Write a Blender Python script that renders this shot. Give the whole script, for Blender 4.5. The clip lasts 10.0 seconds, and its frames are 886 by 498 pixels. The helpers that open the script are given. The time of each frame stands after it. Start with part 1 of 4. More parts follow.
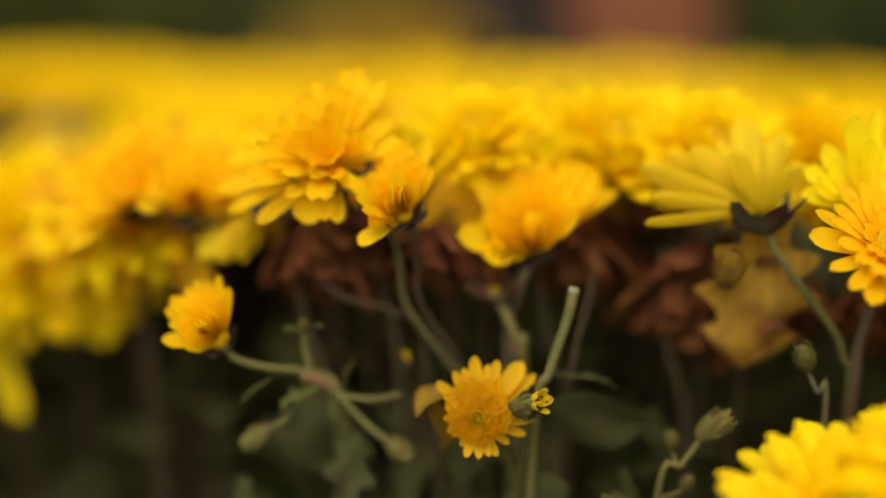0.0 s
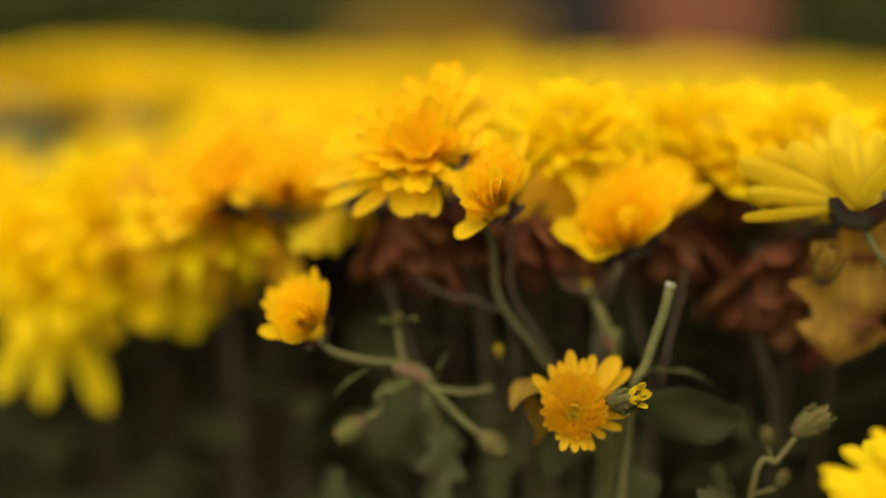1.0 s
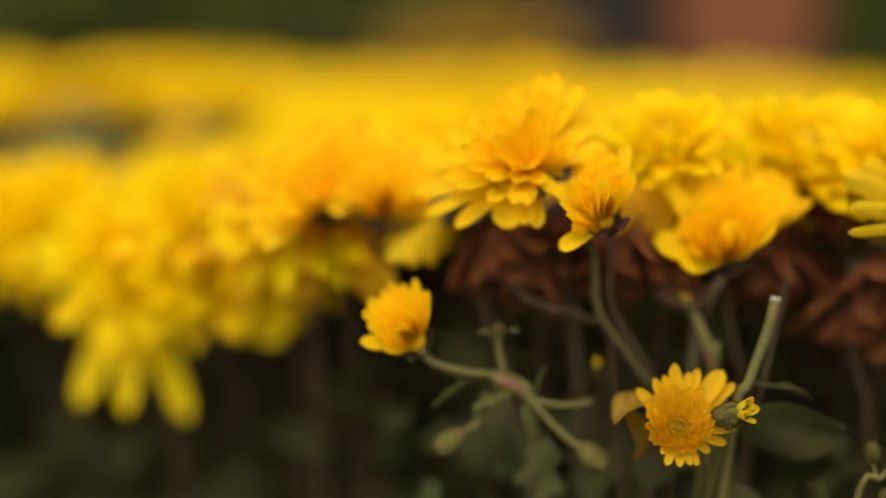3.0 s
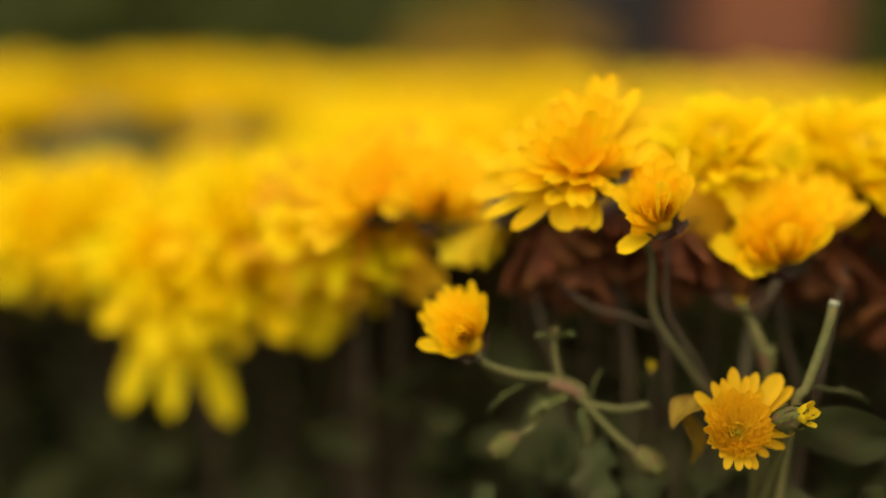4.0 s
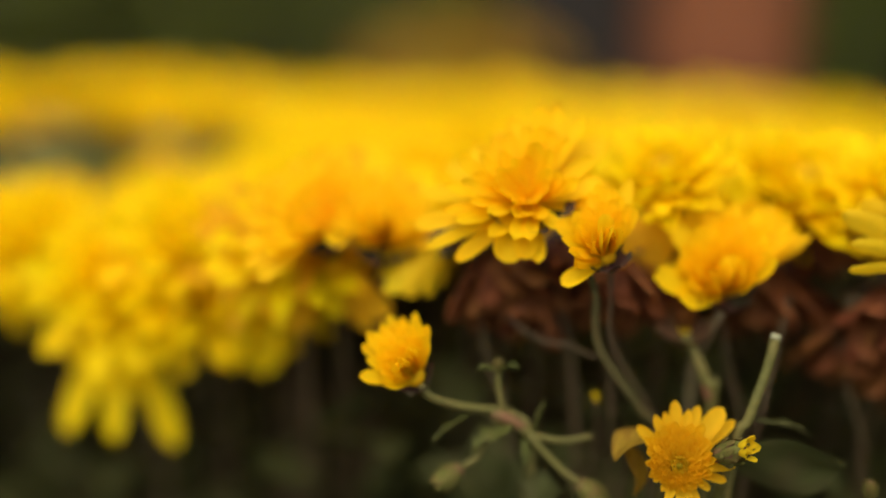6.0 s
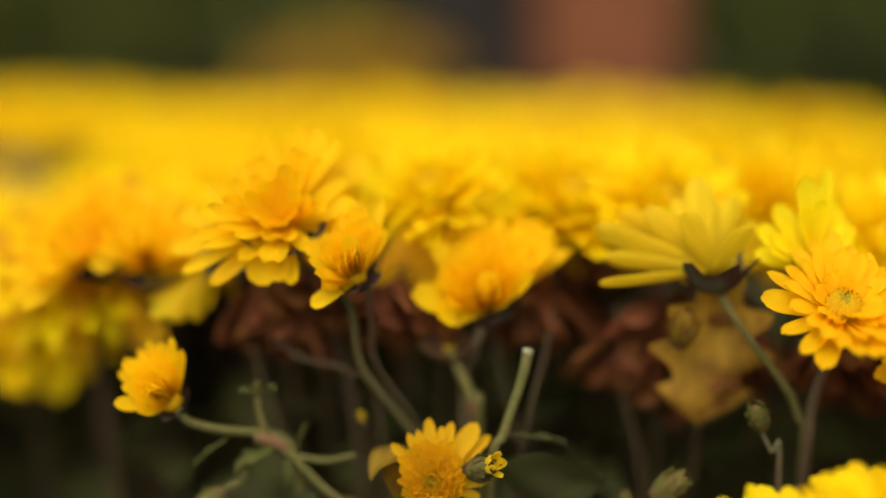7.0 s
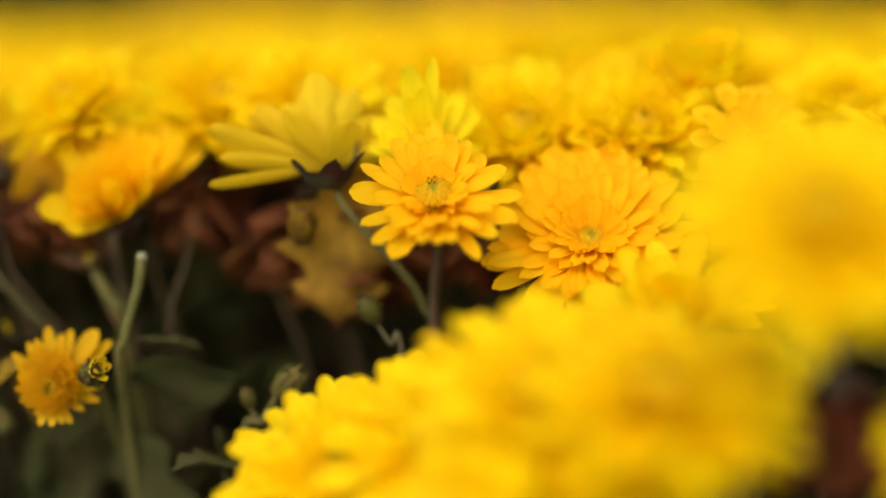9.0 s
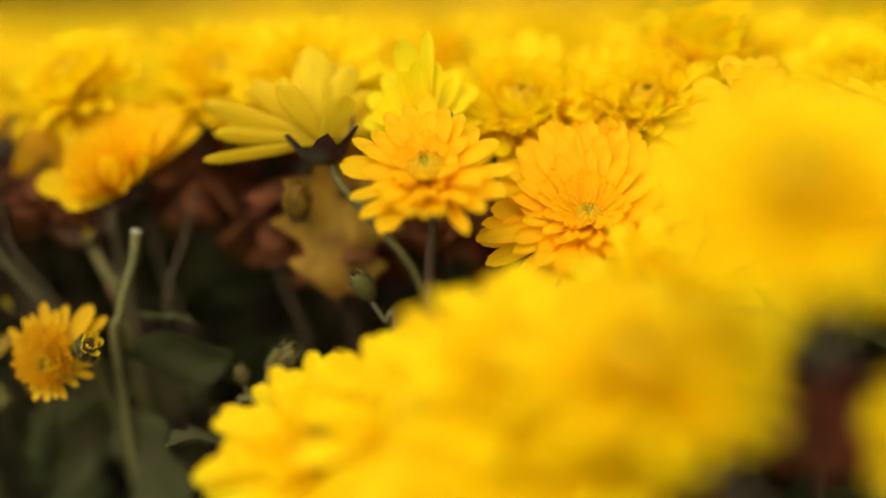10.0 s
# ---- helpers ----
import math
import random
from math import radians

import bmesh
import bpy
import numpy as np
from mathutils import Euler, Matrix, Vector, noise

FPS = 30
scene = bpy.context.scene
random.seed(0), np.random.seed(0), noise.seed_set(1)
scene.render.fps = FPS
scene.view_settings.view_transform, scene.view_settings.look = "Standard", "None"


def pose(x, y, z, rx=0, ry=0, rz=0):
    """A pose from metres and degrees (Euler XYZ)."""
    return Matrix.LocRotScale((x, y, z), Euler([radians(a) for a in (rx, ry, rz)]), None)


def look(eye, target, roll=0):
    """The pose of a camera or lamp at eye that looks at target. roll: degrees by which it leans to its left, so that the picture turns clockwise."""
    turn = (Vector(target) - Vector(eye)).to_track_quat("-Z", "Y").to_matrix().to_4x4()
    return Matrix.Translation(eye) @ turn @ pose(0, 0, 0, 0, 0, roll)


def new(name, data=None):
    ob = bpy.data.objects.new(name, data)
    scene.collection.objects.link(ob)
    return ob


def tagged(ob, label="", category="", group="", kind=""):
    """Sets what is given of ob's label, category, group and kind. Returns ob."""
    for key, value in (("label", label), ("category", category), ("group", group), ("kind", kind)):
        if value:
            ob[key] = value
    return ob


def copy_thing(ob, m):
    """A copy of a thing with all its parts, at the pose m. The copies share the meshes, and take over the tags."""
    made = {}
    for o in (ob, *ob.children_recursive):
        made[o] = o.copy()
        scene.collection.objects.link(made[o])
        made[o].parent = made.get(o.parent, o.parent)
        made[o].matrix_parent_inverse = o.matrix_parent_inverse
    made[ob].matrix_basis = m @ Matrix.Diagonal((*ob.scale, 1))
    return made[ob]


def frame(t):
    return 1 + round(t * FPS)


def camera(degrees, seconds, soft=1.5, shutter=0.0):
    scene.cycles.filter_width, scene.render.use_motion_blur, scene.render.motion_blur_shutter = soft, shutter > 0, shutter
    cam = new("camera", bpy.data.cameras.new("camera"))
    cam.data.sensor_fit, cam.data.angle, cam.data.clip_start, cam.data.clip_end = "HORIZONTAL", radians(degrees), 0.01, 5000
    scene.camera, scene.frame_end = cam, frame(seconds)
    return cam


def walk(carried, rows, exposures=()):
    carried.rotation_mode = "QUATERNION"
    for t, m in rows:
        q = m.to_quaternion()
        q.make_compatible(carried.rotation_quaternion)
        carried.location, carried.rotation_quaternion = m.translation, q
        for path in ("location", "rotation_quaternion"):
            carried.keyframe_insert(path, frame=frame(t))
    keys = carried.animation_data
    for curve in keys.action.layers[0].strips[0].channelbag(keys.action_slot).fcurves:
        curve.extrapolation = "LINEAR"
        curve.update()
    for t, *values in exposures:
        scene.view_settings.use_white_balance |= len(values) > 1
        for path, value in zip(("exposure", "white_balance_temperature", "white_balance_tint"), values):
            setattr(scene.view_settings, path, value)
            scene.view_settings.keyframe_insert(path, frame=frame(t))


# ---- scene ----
cam = camera(38.0, 10.0, soft=1.6)
PATH = [
    (0, (0.1128, -0.0598, 0.5268), (0.1361, 1.8777, 0.0312), 0.40),
    (0.5, (0.0996, -0.0605, 0.5265), (0.0904, 1.8747, 0.0214), 0.39),
    (1, (0.0895, -0.0612, 0.5239), (0.0638, 1.8767, 0.0304), 0.45),
    (1.5, (0.0805, -0.0615, 0.5239), (0.0466, 1.878, 0.0368), 0.50),
    (2, (0.0705, -0.06, 0.5265), (0.0376, 1.878, 0.0334), 0.69),
    (2.5, (0.0632, -0.0599, 0.5256), (0.0272, 1.8793, 0.0373), 0.81),
    (4, (0.0334, -0.0595, 0.5219), (-0.001, 1.8841, 0.0514), 1.13),
    (4.5, (0.024, -0.0585, 0.5228), (-0.0166, 1.8844, 0.0501), 1.20),
    (5, (0.0176, -0.0569, 0.5216), (0.0136, 1.8889, 0.0593), 1.83),
    (5.2, (0.0218, -0.0573, 0.5253), (0.0066, 1.8852, 0.049), 1.85),
    (6.3, (0.0566, -0.0535, 0.5345), (0.0902, 1.889, 0.0595), 1.66),
    (6.5, (0.0729, -0.0539, 0.5355), (0.1035, 1.8902, 0.067), 1.27),
    (7, (0.1209, -0.0551, 0.5436), (0.181, 1.8865, 0.0679), 0.45),
    (7.5, (0.1764, -0.0583, 0.54), (0.2436, 1.8689, 0.0095), 0.13),
    (8, (0.2196, -0.0615, 0.54), (0.2794, 1.854, -0.0321), -0.85),
    (8.5, (0.2603, -0.0603, 0.5402), (0.2601, 1.8514, -0.0476), -2.42),
    (9, (0.2857, -0.0602, 0.5338), (0.2393, 1.8482, -0.0628), -3.38),
    (9.5, (0.302, -0.0575, 0.5272), (0.1706, 1.844, -0.0788), -4.13),
    (10, (0.3089, -0.0546, 0.5238), (0.1665, 1.8485, -0.0744), -4.10),
]
walk(cam, [(t, look(eye, target, roll)) for t, eye, target, roll in PATH], exposures=[(0, 0.69, 6620, 4)])
cam.data.dof.use_dof = True
cam.data.dof.focus_distance = 0.445
cam.data.dof.aperture_fstop = 1.15

# ---- light ----
SUN_UP, SUN_ROUND = 57, 200
world = bpy.data.worlds.new("world")
scene.world = world
world.use_nodes = True
wn, wl = world.node_tree.nodes, world.node_tree.links
sky = wn.new("ShaderNodeTexSky")
sky.sky_type = "NISHITA"
sky.sun_disc = False
sky.sun_elevation = radians(SUN_UP)
sky.sun_rotation = radians(SUN_ROUND)
sky.air_density, sky.dust_density, sky.ozone_density = 0.8, 6.0, 0.6
wn["Background"].inputs[1].default_value = 0.15
wl.new(sky.outputs[0], wn["Background"].inputs[0])
sun = new("sun", bpy.data.lights.new("sun", "SUN"))
sun.data.energy, sun.data.angle, sun.data.color = 1.3, radians(120), (1.0, 0.95, 0.84)
a, e = radians(SUN_ROUND), radians(SUN_UP)
sun.matrix_world = look((math.sin(a) * math.cos(e) * 5, math.cos(a) * math.cos(e) * 5, math.sin(e) * 5), (0, 0, 0))


# ---- materials ----
def material(name):
    m = bpy.data.materials.new(name)
    m.use_nodes = True
    return m, m.node_tree.nodes, m.node_tree.links, m.node_tree.nodes["Principled BSDF"]


def mixed(nodes, links, fac, a, b, blend="MIX"):
    """A colour mix of two sockets or colours."""
    n = nodes.new("ShaderNodeMix")
    n.data_type, n.blend_type = "RGBA", blend
    for socket, v in ((n.inputs[0], fac), (n.inputs[6], a), (n.inputs[7], b)):
        if isinstance(v, (int, float)):
            socket.default_value = v
        elif isinstance(v, tuple):
            socket.default_value = (*v, 1)
        else:
            links.new(v, socket)
    return n.outputs[2]


def ramp(nodes, links, source, stops):
    n = nodes.new("ShaderNodeValToRGB")
    while len(n.color_ramp.elements) < len(stops):
        n.color_ramp.elements.new(0.5)
    for el, (at, c) in zip(n.color_ramp.elements, stops):
        el.position, el.color = at, (*c, 1) if isinstance(c, tuple) else (c, c, c, 1)
    links.new(source, n.inputs[0])
    return n.outputs[0]


def thin(name, base, tip, odd, rough=0.65, through_light=0.56, veins=0.07, spots=None, specks=0.0, gloss=0.12):
    """Petals and leaves: thin, slightly translucent tissue with veins along its length; base to tip colours, odd ones between."""
    m, n, l, p = material(name)
    uv = n.new("ShaderNodeTexCoord")
    sep = n.new("ShaderNodeSeparateXYZ")
    l.new(uv.outputs["UV"], sep.inputs[0])
    along = ramp(n, l, sep.outputs[0], [(0.0, base), (0.75, tip)])
    info, geo = n.new("ShaderNodeObjectInfo"), n.new("ShaderNodeNewGeometry")
    add = n.new("ShaderNodeMath")
    add.operation = "ADD"
    l.new(info.outputs["Random"], add.inputs[0])
    l.new(geo.outputs["Random Per Island"], add.inputs[1])
    half = n.new("ShaderNodeMath")
    half.operation = "MULTIPLY"
    half.inputs[1].default_value = 0.5
    l.new(add.outputs[0], half.inputs[0])
    pick = ramp(n, l, half.outputs[0], [(0.3, 0.0), (0.8, 1.0)])
    c = mixed(n, l, pick, along, odd)
    stretch = n.new("ShaderNodeMapping")
    stretch.inputs["Scale"].default_value = (1.2, 9, 1)
    l.new(uv.outputs["UV"], stretch.inputs[0])
    vein = n.new("ShaderNodeTexNoise")
    vein.inputs["Scale"].default_value, vein.inputs["Detail"].default_value = 1.6, 3
    l.new(stretch.outputs[0], vein.inputs["Vector"])
    vr = ramp(n, l, vein.outputs["Fac"], [(0.3, 1.0 - veins), (0.65, 1.0)])
    c = mixed(n, l, 1.0, c, vr, "MULTIPLY")
    if spots:
        blot = n.new("ShaderNodeTexNoise")
        blot.inputs["Scale"].default_value, blot.inputs["Detail"].default_value = 70, 4
        l.new(uv.outputs["Object"], blot.inputs["Vector"])
        c = mixed(n, l, ramp(n, l, blot.outputs["Fac"], [(0.5, 0.0), (0.68, specks)]), c, spots)
    l.new(c, p.inputs["Base Color"])
    p.inputs["Roughness"].default_value = rough
    p.inputs["Specular IOR Level"].default_value = gloss
    bump = n.new("ShaderNodeBump")
    bump.inputs["Strength"].default_value, bump.inputs["Distance"].default_value = 0.5, 0.0006
    l.new(vein.outputs["Fac"], bump.inputs["Height"])
    l.new(bump.outputs[0], p.inputs["Normal"])
    t = n.new("ShaderNodeBsdfTranslucent")
    l.new(c, t.inputs[0])
    mix = n.new("ShaderNodeMixShader")
    mix.inputs[0].default_value = through_light
    l.new(p.outputs[0], mix.inputs[1])
    l.new(t.outputs[0], mix.inputs[2])
    l.new(mix.outputs[0], n["Material Output"].inputs[0])
    return m


def solid(name, c1, c2, scale, rough=0.7, bump_mm=0.4, metal=0.0):
    m, n, l, p = material(name)
    tc = n.new("ShaderNodeTexCoord")
    big, fine = n.new("ShaderNodeTexNoise"), n.new("ShaderNodeTexNoise")
    big.inputs["Scale"].default_value, fine.inputs["Scale"].default_value = scale, scale * 7
    big.inputs["Detail"].default_value = fine.inputs["Detail"].default_value = 5
    for q in (big, fine):
        l.new(tc.outputs["Object"], q.inputs["Vector"])
    c = mixed(n, l, ramp(n, l, big.outputs["Fac"], [(0.35, 0.0), (0.65, 1.0)]), c1, c2)
    c = mixed(n, l, 1.0, c, ramp(n, l, fine.outputs["Fac"], [(0.3, 0.65), (0.7, 1.0)]), "MULTIPLY")
    l.new(c, p.inputs["Base Color"])
    p.inputs["Roughness"].default_value = rough
    p.inputs["Metallic"].default_value = metal
    p.inputs["Specular IOR Level"].default_value = 0.2
    b = n.new("ShaderNodeBump")
    b.inputs["Strength"].default_value, b.inputs["Distance"].default_value = 0.7, bump_mm / 1000
    l.new(fine.outputs["Fac"], b.inputs["Height"])
    l.new(b.outputs[0], p.inputs["Normal"])
    return m


GOLD = thin("golden petal", (0.88, 0.47, 0.004), (0.90, 0.625, 0.006), (0.90, 0.71, 0.007))
HONEY = thin("honey petal", (0.89, 0.45, 0.005), (0.90, 0.53, 0.006), (0.90, 0.56, 0.007))
INNER = thin("inner floret", (0.48, 0.40, 0.014), (0.74, 0.47, 0.012), (0.70, 0.46, 0.015))
EYE = thin("green eye", (0.13, 0.15, 0.025), (0.55, 0.46, 0.025), (0.60, 0.44, 0.02), veins=0.2)
# golden petals darkened: shade low among the leaves is put into this colour
GOLD_SHADED = thin("shaded golden petal", (0.74, 0.38, 0.008), (0.77, 0.44, 0.010), (0.77, 0.46, 0.012))
AMBER = thin("amber petal", (0.89, 0.42, 0.004), (0.90, 0.54, 0.006), (0.90, 0.60, 0.007))
BRIGHT = thin("bright yellow petal", (0.88, 0.62, 0.008), (0.90, 0.74, 0.01), (0.90, 0.72, 0.01))
# lemon petals, dulled so the colour holds the shade on their backs
LEMON = thin("lemon petal", (0.60, 0.42, 0.015), (0.76, 0.56, 0.015), (0.72, 0.48, 0.012), through_light=0.5, veins=0.16)
DISC = thin("closed disc floret", (0.80, 0.47, 0.008), (0.84, 0.52, 0.01), (0.84, 0.56, 0.012), veins=0.22)
HEART = thin("flower heart", (0.40, 0.40, 0.03), (0.85, 0.54, 0.01), (0.80, 0.55, 0.015), veins=0.15)
WILTED = thin("wilted petal", (0.168, 0.040, 0.023), (0.205, 0.060, 0.026), (0.25, 0.105, 0.029), rough=0.8, veins=0.45, spots=(0.10, 0.035, 0.018), specks=0.6)
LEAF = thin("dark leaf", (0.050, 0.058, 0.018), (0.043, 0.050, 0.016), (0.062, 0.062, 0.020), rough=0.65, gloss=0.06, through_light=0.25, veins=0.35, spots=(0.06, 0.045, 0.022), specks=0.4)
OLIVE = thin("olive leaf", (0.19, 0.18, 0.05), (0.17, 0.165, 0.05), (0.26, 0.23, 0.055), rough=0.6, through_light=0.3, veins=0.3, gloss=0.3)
FADED = thin("faded leaf", (0.52, 0.35, 0.05), (0.64, 0.44, 0.055), (0.52, 0.30, 0.05), rough=0.7, veins=0.3, spots=(0.16, 0.08, 0.02), specks=0.4)
HEDGE = thin("hedge leaf", (0.086, 0.104, 0.020), (0.100, 0.120, 0.024), (0.13, 0.140, 0.030), through_light=0.25, gloss=0.05)
STEM = solid("green stem", (0.085, 0.082, 0.018), (0.125, 0.105, 0.030), 60)
STEM_OLIVE = solid("olive stem", (0.066, 0.058, 0.018), (0.090, 0.072, 0.024), 60)
# brown stems, toned darker to carry the shade under the flowers
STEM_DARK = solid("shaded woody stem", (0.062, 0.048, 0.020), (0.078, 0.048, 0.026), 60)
YOUNG = thin("young leaf", (0.070, 0.080, 0.016), (0.058, 0.066, 0.015), (0.078, 0.078, 0.018), rough=0.6, through_light=0.25, veins=0.3)
STEM_RED = solid("reddish stem", (0.17, 0.10, 0.06), (0.14, 0.13, 0.06), 60)
TAN = thin("faded yellow leaf", (0.50, 0.28, 0.035), (0.60, 0.38, 0.04), (0.36, 0.16, 0.035), rough=0.7, veins=0.4, spots=(0.16, 0.07, 0.02), specks=0.6)
RUST = thin("rust-tinged petal", (0.84, 0.44, 0.012), (0.88, 0.53, 0.012), (0.85, 0.47, 0.015), rough=0.75, veins=0.2, spots=(0.5, 0.22, 0.02), specks=0.25)
NODE = solid("reddish node", (0.14, 0.06, 0.03), (0.12, 0.085, 0.03), 120)
CALYX = solid("calyx", (0.062, 0.060, 0.028), (0.060, 0.020, 0.016), 160)
BUD = thin("bud scales", (0.088, 0.115, 0.018), (0.115, 0.080, 0.022), (0.11, 0.11, 0.024), rough=0.7, through_light=0.12, veins=0.35)
CUT = solid("cut stem end", (0.20, 0.20, 0.11), (0.28, 0.27, 0.16), 200)
HUSK = solid("bud core", (0.11, 0.05, 0.028), (0.13, 0.08, 0.03), 200)
YELLOWING = thin("yellowing leaf", (0.33, 0.21, 0.02), (0.38, 0.25, 0.02), (0.28, 0.14, 0.02), rough=0.7, veins=0.4, spots=(0.14, 0.06, 0.015), specks=0.6)
SOIL = solid("soil", (0.062, 0.054, 0.040), (0.10, 0.085, 0.064), 8, rough=0.95, bump_mm=6)
CLAY = solid("red clay", (0.125, 0.043, 0.018), (0.16, 0.058, 0.024), 5, rough=0.85, bump_mm=2)
DARKWOOD = solid("dark wood", (0.016, 0.014, 0.013), (0.028, 0.022, 0.018), 6, rough=0.85, bump_mm=2)


# ---- building helpers ----
class Geo:
    """Points, faces and texture places that grow piece by piece into one mesh."""

    def __init__(self):
        self.points, self.faces, self.uvs = [], [], []

    def add(self, points, faces, uvs, m=None):
        k = len(self.points)
        self.points += [tuple(m @ Vector(p)) for p in points] if m is not None else [tuple(p) for p in points]
        self.faces += [tuple(i + k for i in f) for f in faces]
        self.uvs += uvs
        return self

    def mesh(self, name, *mats):
        me = bpy.data.meshes.new(name)
        me.from_pydata(self.points, [], self.faces)
        layer = me.uv_layers.new(name="UVMap")
        loops = np.empty(len(me.loops), dtype=np.int32)
        me.loops.foreach_get("vertex_index", loops)
        layer.data.foreach_set("uv", np.array(self.uvs, dtype=np.float32)[loops].ravel())
        me.shade_smooth()
        for mat in mats:
            me.materials.append(mat)
        return me


def part(name, me, mat, parent, label="", m=None):
    """Links a mesh (or a Geo) as one object under its thing."""
    if isinstance(me, Geo):
        me = me.mesh(name, mat)
    ob = new(name, me)
    ob.parent = parent
    if m is not None:
        ob.matrix_basis = m
    return tagged(ob, label) if label else ob


def thing(name, at, label, category, group="", kind=""):
    ob = new(name)
    ob.empty_display_size = 0.02
    ob.location = at
    return tagged(ob, label, category, group, kind)


def facing(at, face, spin=0.0):
    """The pose of a flower whose axis points along face."""
    q = Vector(face).normalized().to_track_quat("Z", "Y")
    return Matrix.Translation(at) @ q.to_matrix().to_4x4() @ Matrix.Rotation(spin, 4, "Z")


def sheet(nu, nv):
    faces = []
    for i in range(nu):
        for j in range(nv):
            k = i * (nv + 1) + j
            faces.append((k, k + nv + 1, k + nv + 2, k + 1))
    return faces


def petal(length, width, curl=10.0, cup=0.2, point=0.5, twist=0.0, nu=7, nv=4):
    """A spoon-shaped petal along x: narrow claw, widest past the middle, rounded tip, raised rims and two grooves."""
    pts, uvs, x, z = [], [], 0.0, 0.0
    last = 0.0
    for i in range(nu + 1):
        u = 1 - (1 - i / nu) ** 1.5
        if i:
            a = radians(curl) * (u + last) / 2
            x, z = x + math.cos(a) * length * (u - last), z + math.sin(a) * length * (u - last)
        last = u
        wide = 0.74 if point < 0.6 else 0.62
        if u < wide:
            w = 0.36 + 0.64 * math.sin(math.pi / 2 * u / wide)
        else:
            w = max(0.0, 1 - ((u - wide) / (1 - wide)) ** 2) ** (point * 0.9)
        w = max(w, 0.36 if point < 0.6 else 0.12) if i == nu else w
        a = radians(curl) * u
        for j in range(nv + 1):
            v = 2 * j / nv - 1
            up = cup * width * (v * v - 0.3) * (1 - 0.45 * u) + 0.05 * width * math.cos(2 * math.pi * v) * math.sin(math.pi * u)
            side = v * w * width / 2
            up += side * math.sin(radians(twist) * u) + 0.035 * width * u * math.sin(11 * u + 0.35 * twist + 4 * v)
            back = -0.03 * length * abs(v) ** 2 * (i == nu)
            pts.append((x - math.sin(a) * up + back, side, z + math.cos(a) * up))
            uvs.append((u, 0.5 + v / 2))
    return pts, sheet(nu, nv), uvs


def leaf(length, width, lobes=3, droop=30.0, fold=0.25, nu=12, nv=4):
    """A lobed leaf along x, folded along its midrib."""
    pts, uvs, x, z = [], [], 0.0, 0.0
    for i in range(nu + 1):
        u = i / nu
        a = radians(12 - droop * u)
        if i:
            x, z = x + math.cos(a) * length / nu, z + math.sin(a) * length / nu
        w = math.sin(math.pi * min(1, 0.08 + 0.92 * u ** 0.85)) ** 0.8 if 0 < i < nu else 0.06
        w *= 0.72 + 0.28 * math.cos(2 * math.pi * lobes * (u - 0.12))
        for j in range(nv + 1):
            v = 2 * j / nv - 1
            side = v * w * width / 2
            pts.append((x + 0.12 * length * abs(v) * w, side, z + abs(side) * fold + 0.06 * width * math.sin(7 * u + 3 * v)))
            uvs.append((u, 0.5 + v / 2))
    return pts, sheet(nu, nv), uvs


def tube(points, radii, sides=8, steps=5):
    """A round stem through the points, smoothly bent, closed at both ends."""
    ps = [Vector(p) for p in points]
    ps = [2 * ps[0] - ps[1]] + ps + [2 * ps[-1] - ps[-2]]
    line, rs = [], []
    for i in range(1, len(ps) - 2):
        for s in range(steps):
            t = s / steps
            p0, p1, p2, p3 = ps[i - 1 : i + 3]
            line.append(0.5 * (2 * p1 + (p2 - p0) * t + (2 * p0 - 5 * p1 + 4 * p2 - p3) * t * t + (3 * p1 - p0 - 3 * p2 + p3) * t**3))
            rs.append(radii[i - 1] * (1 - t) + radii[i] * t)
    line.append(ps[-2])
    rs.append(radii[-1])
    g, n = Geo(), len(line)
    pts, uvs, faces = [], [], []
    side = Vector((0.31, 0.87, 0.38))
    for i, (p, r) in enumerate(zip(line, rs)):
        d = (line[min(i + 1, n - 1)] - line[max(i - 1, 0)]).normalized()
        side = (side - d * side.dot(d)).normalized()
        other = d.cross(side)
        for k in range(sides):
            b = 2 * math.pi * k / sides
            rr = r * (1 + 0.10 * math.cos(3 * b))
            pts.append(p + side * math.cos(b) * rr + other * math.sin(b) * rr)
            uvs.append((i / n, k / sides))
    for i in range(n - 1):
        for k in range(sides):
            q = (k + 1) % sides
            faces.append((i * sides + k, i * sides + q, (i + 1) * sides + q, (i + 1) * sides + k))
    faces.append(tuple(range(sides))[::-1])
    faces.append(tuple(range((n - 1) * sides, n * sides)))
    return g.add(pts, faces, uvs)


def lathe(profile, sides=12):
    pts, uvs, faces, n = [], [], [], len(profile)
    for i, (r, z) in enumerate(profile):
        for k in range(sides):
            b = 2 * math.pi * k / sides
            pts.append((r * math.cos(b), r * math.sin(b), z))
            uvs.append((i / n, k / sides))
    for i in range(n - 1):
        for k in range(sides):
            q = (k + 1) % sides
            faces.append((i * sides + k, i * sides + q, (i + 1) * sides + q, (i + 1) * sides + k))
    return pts, faces, uvs


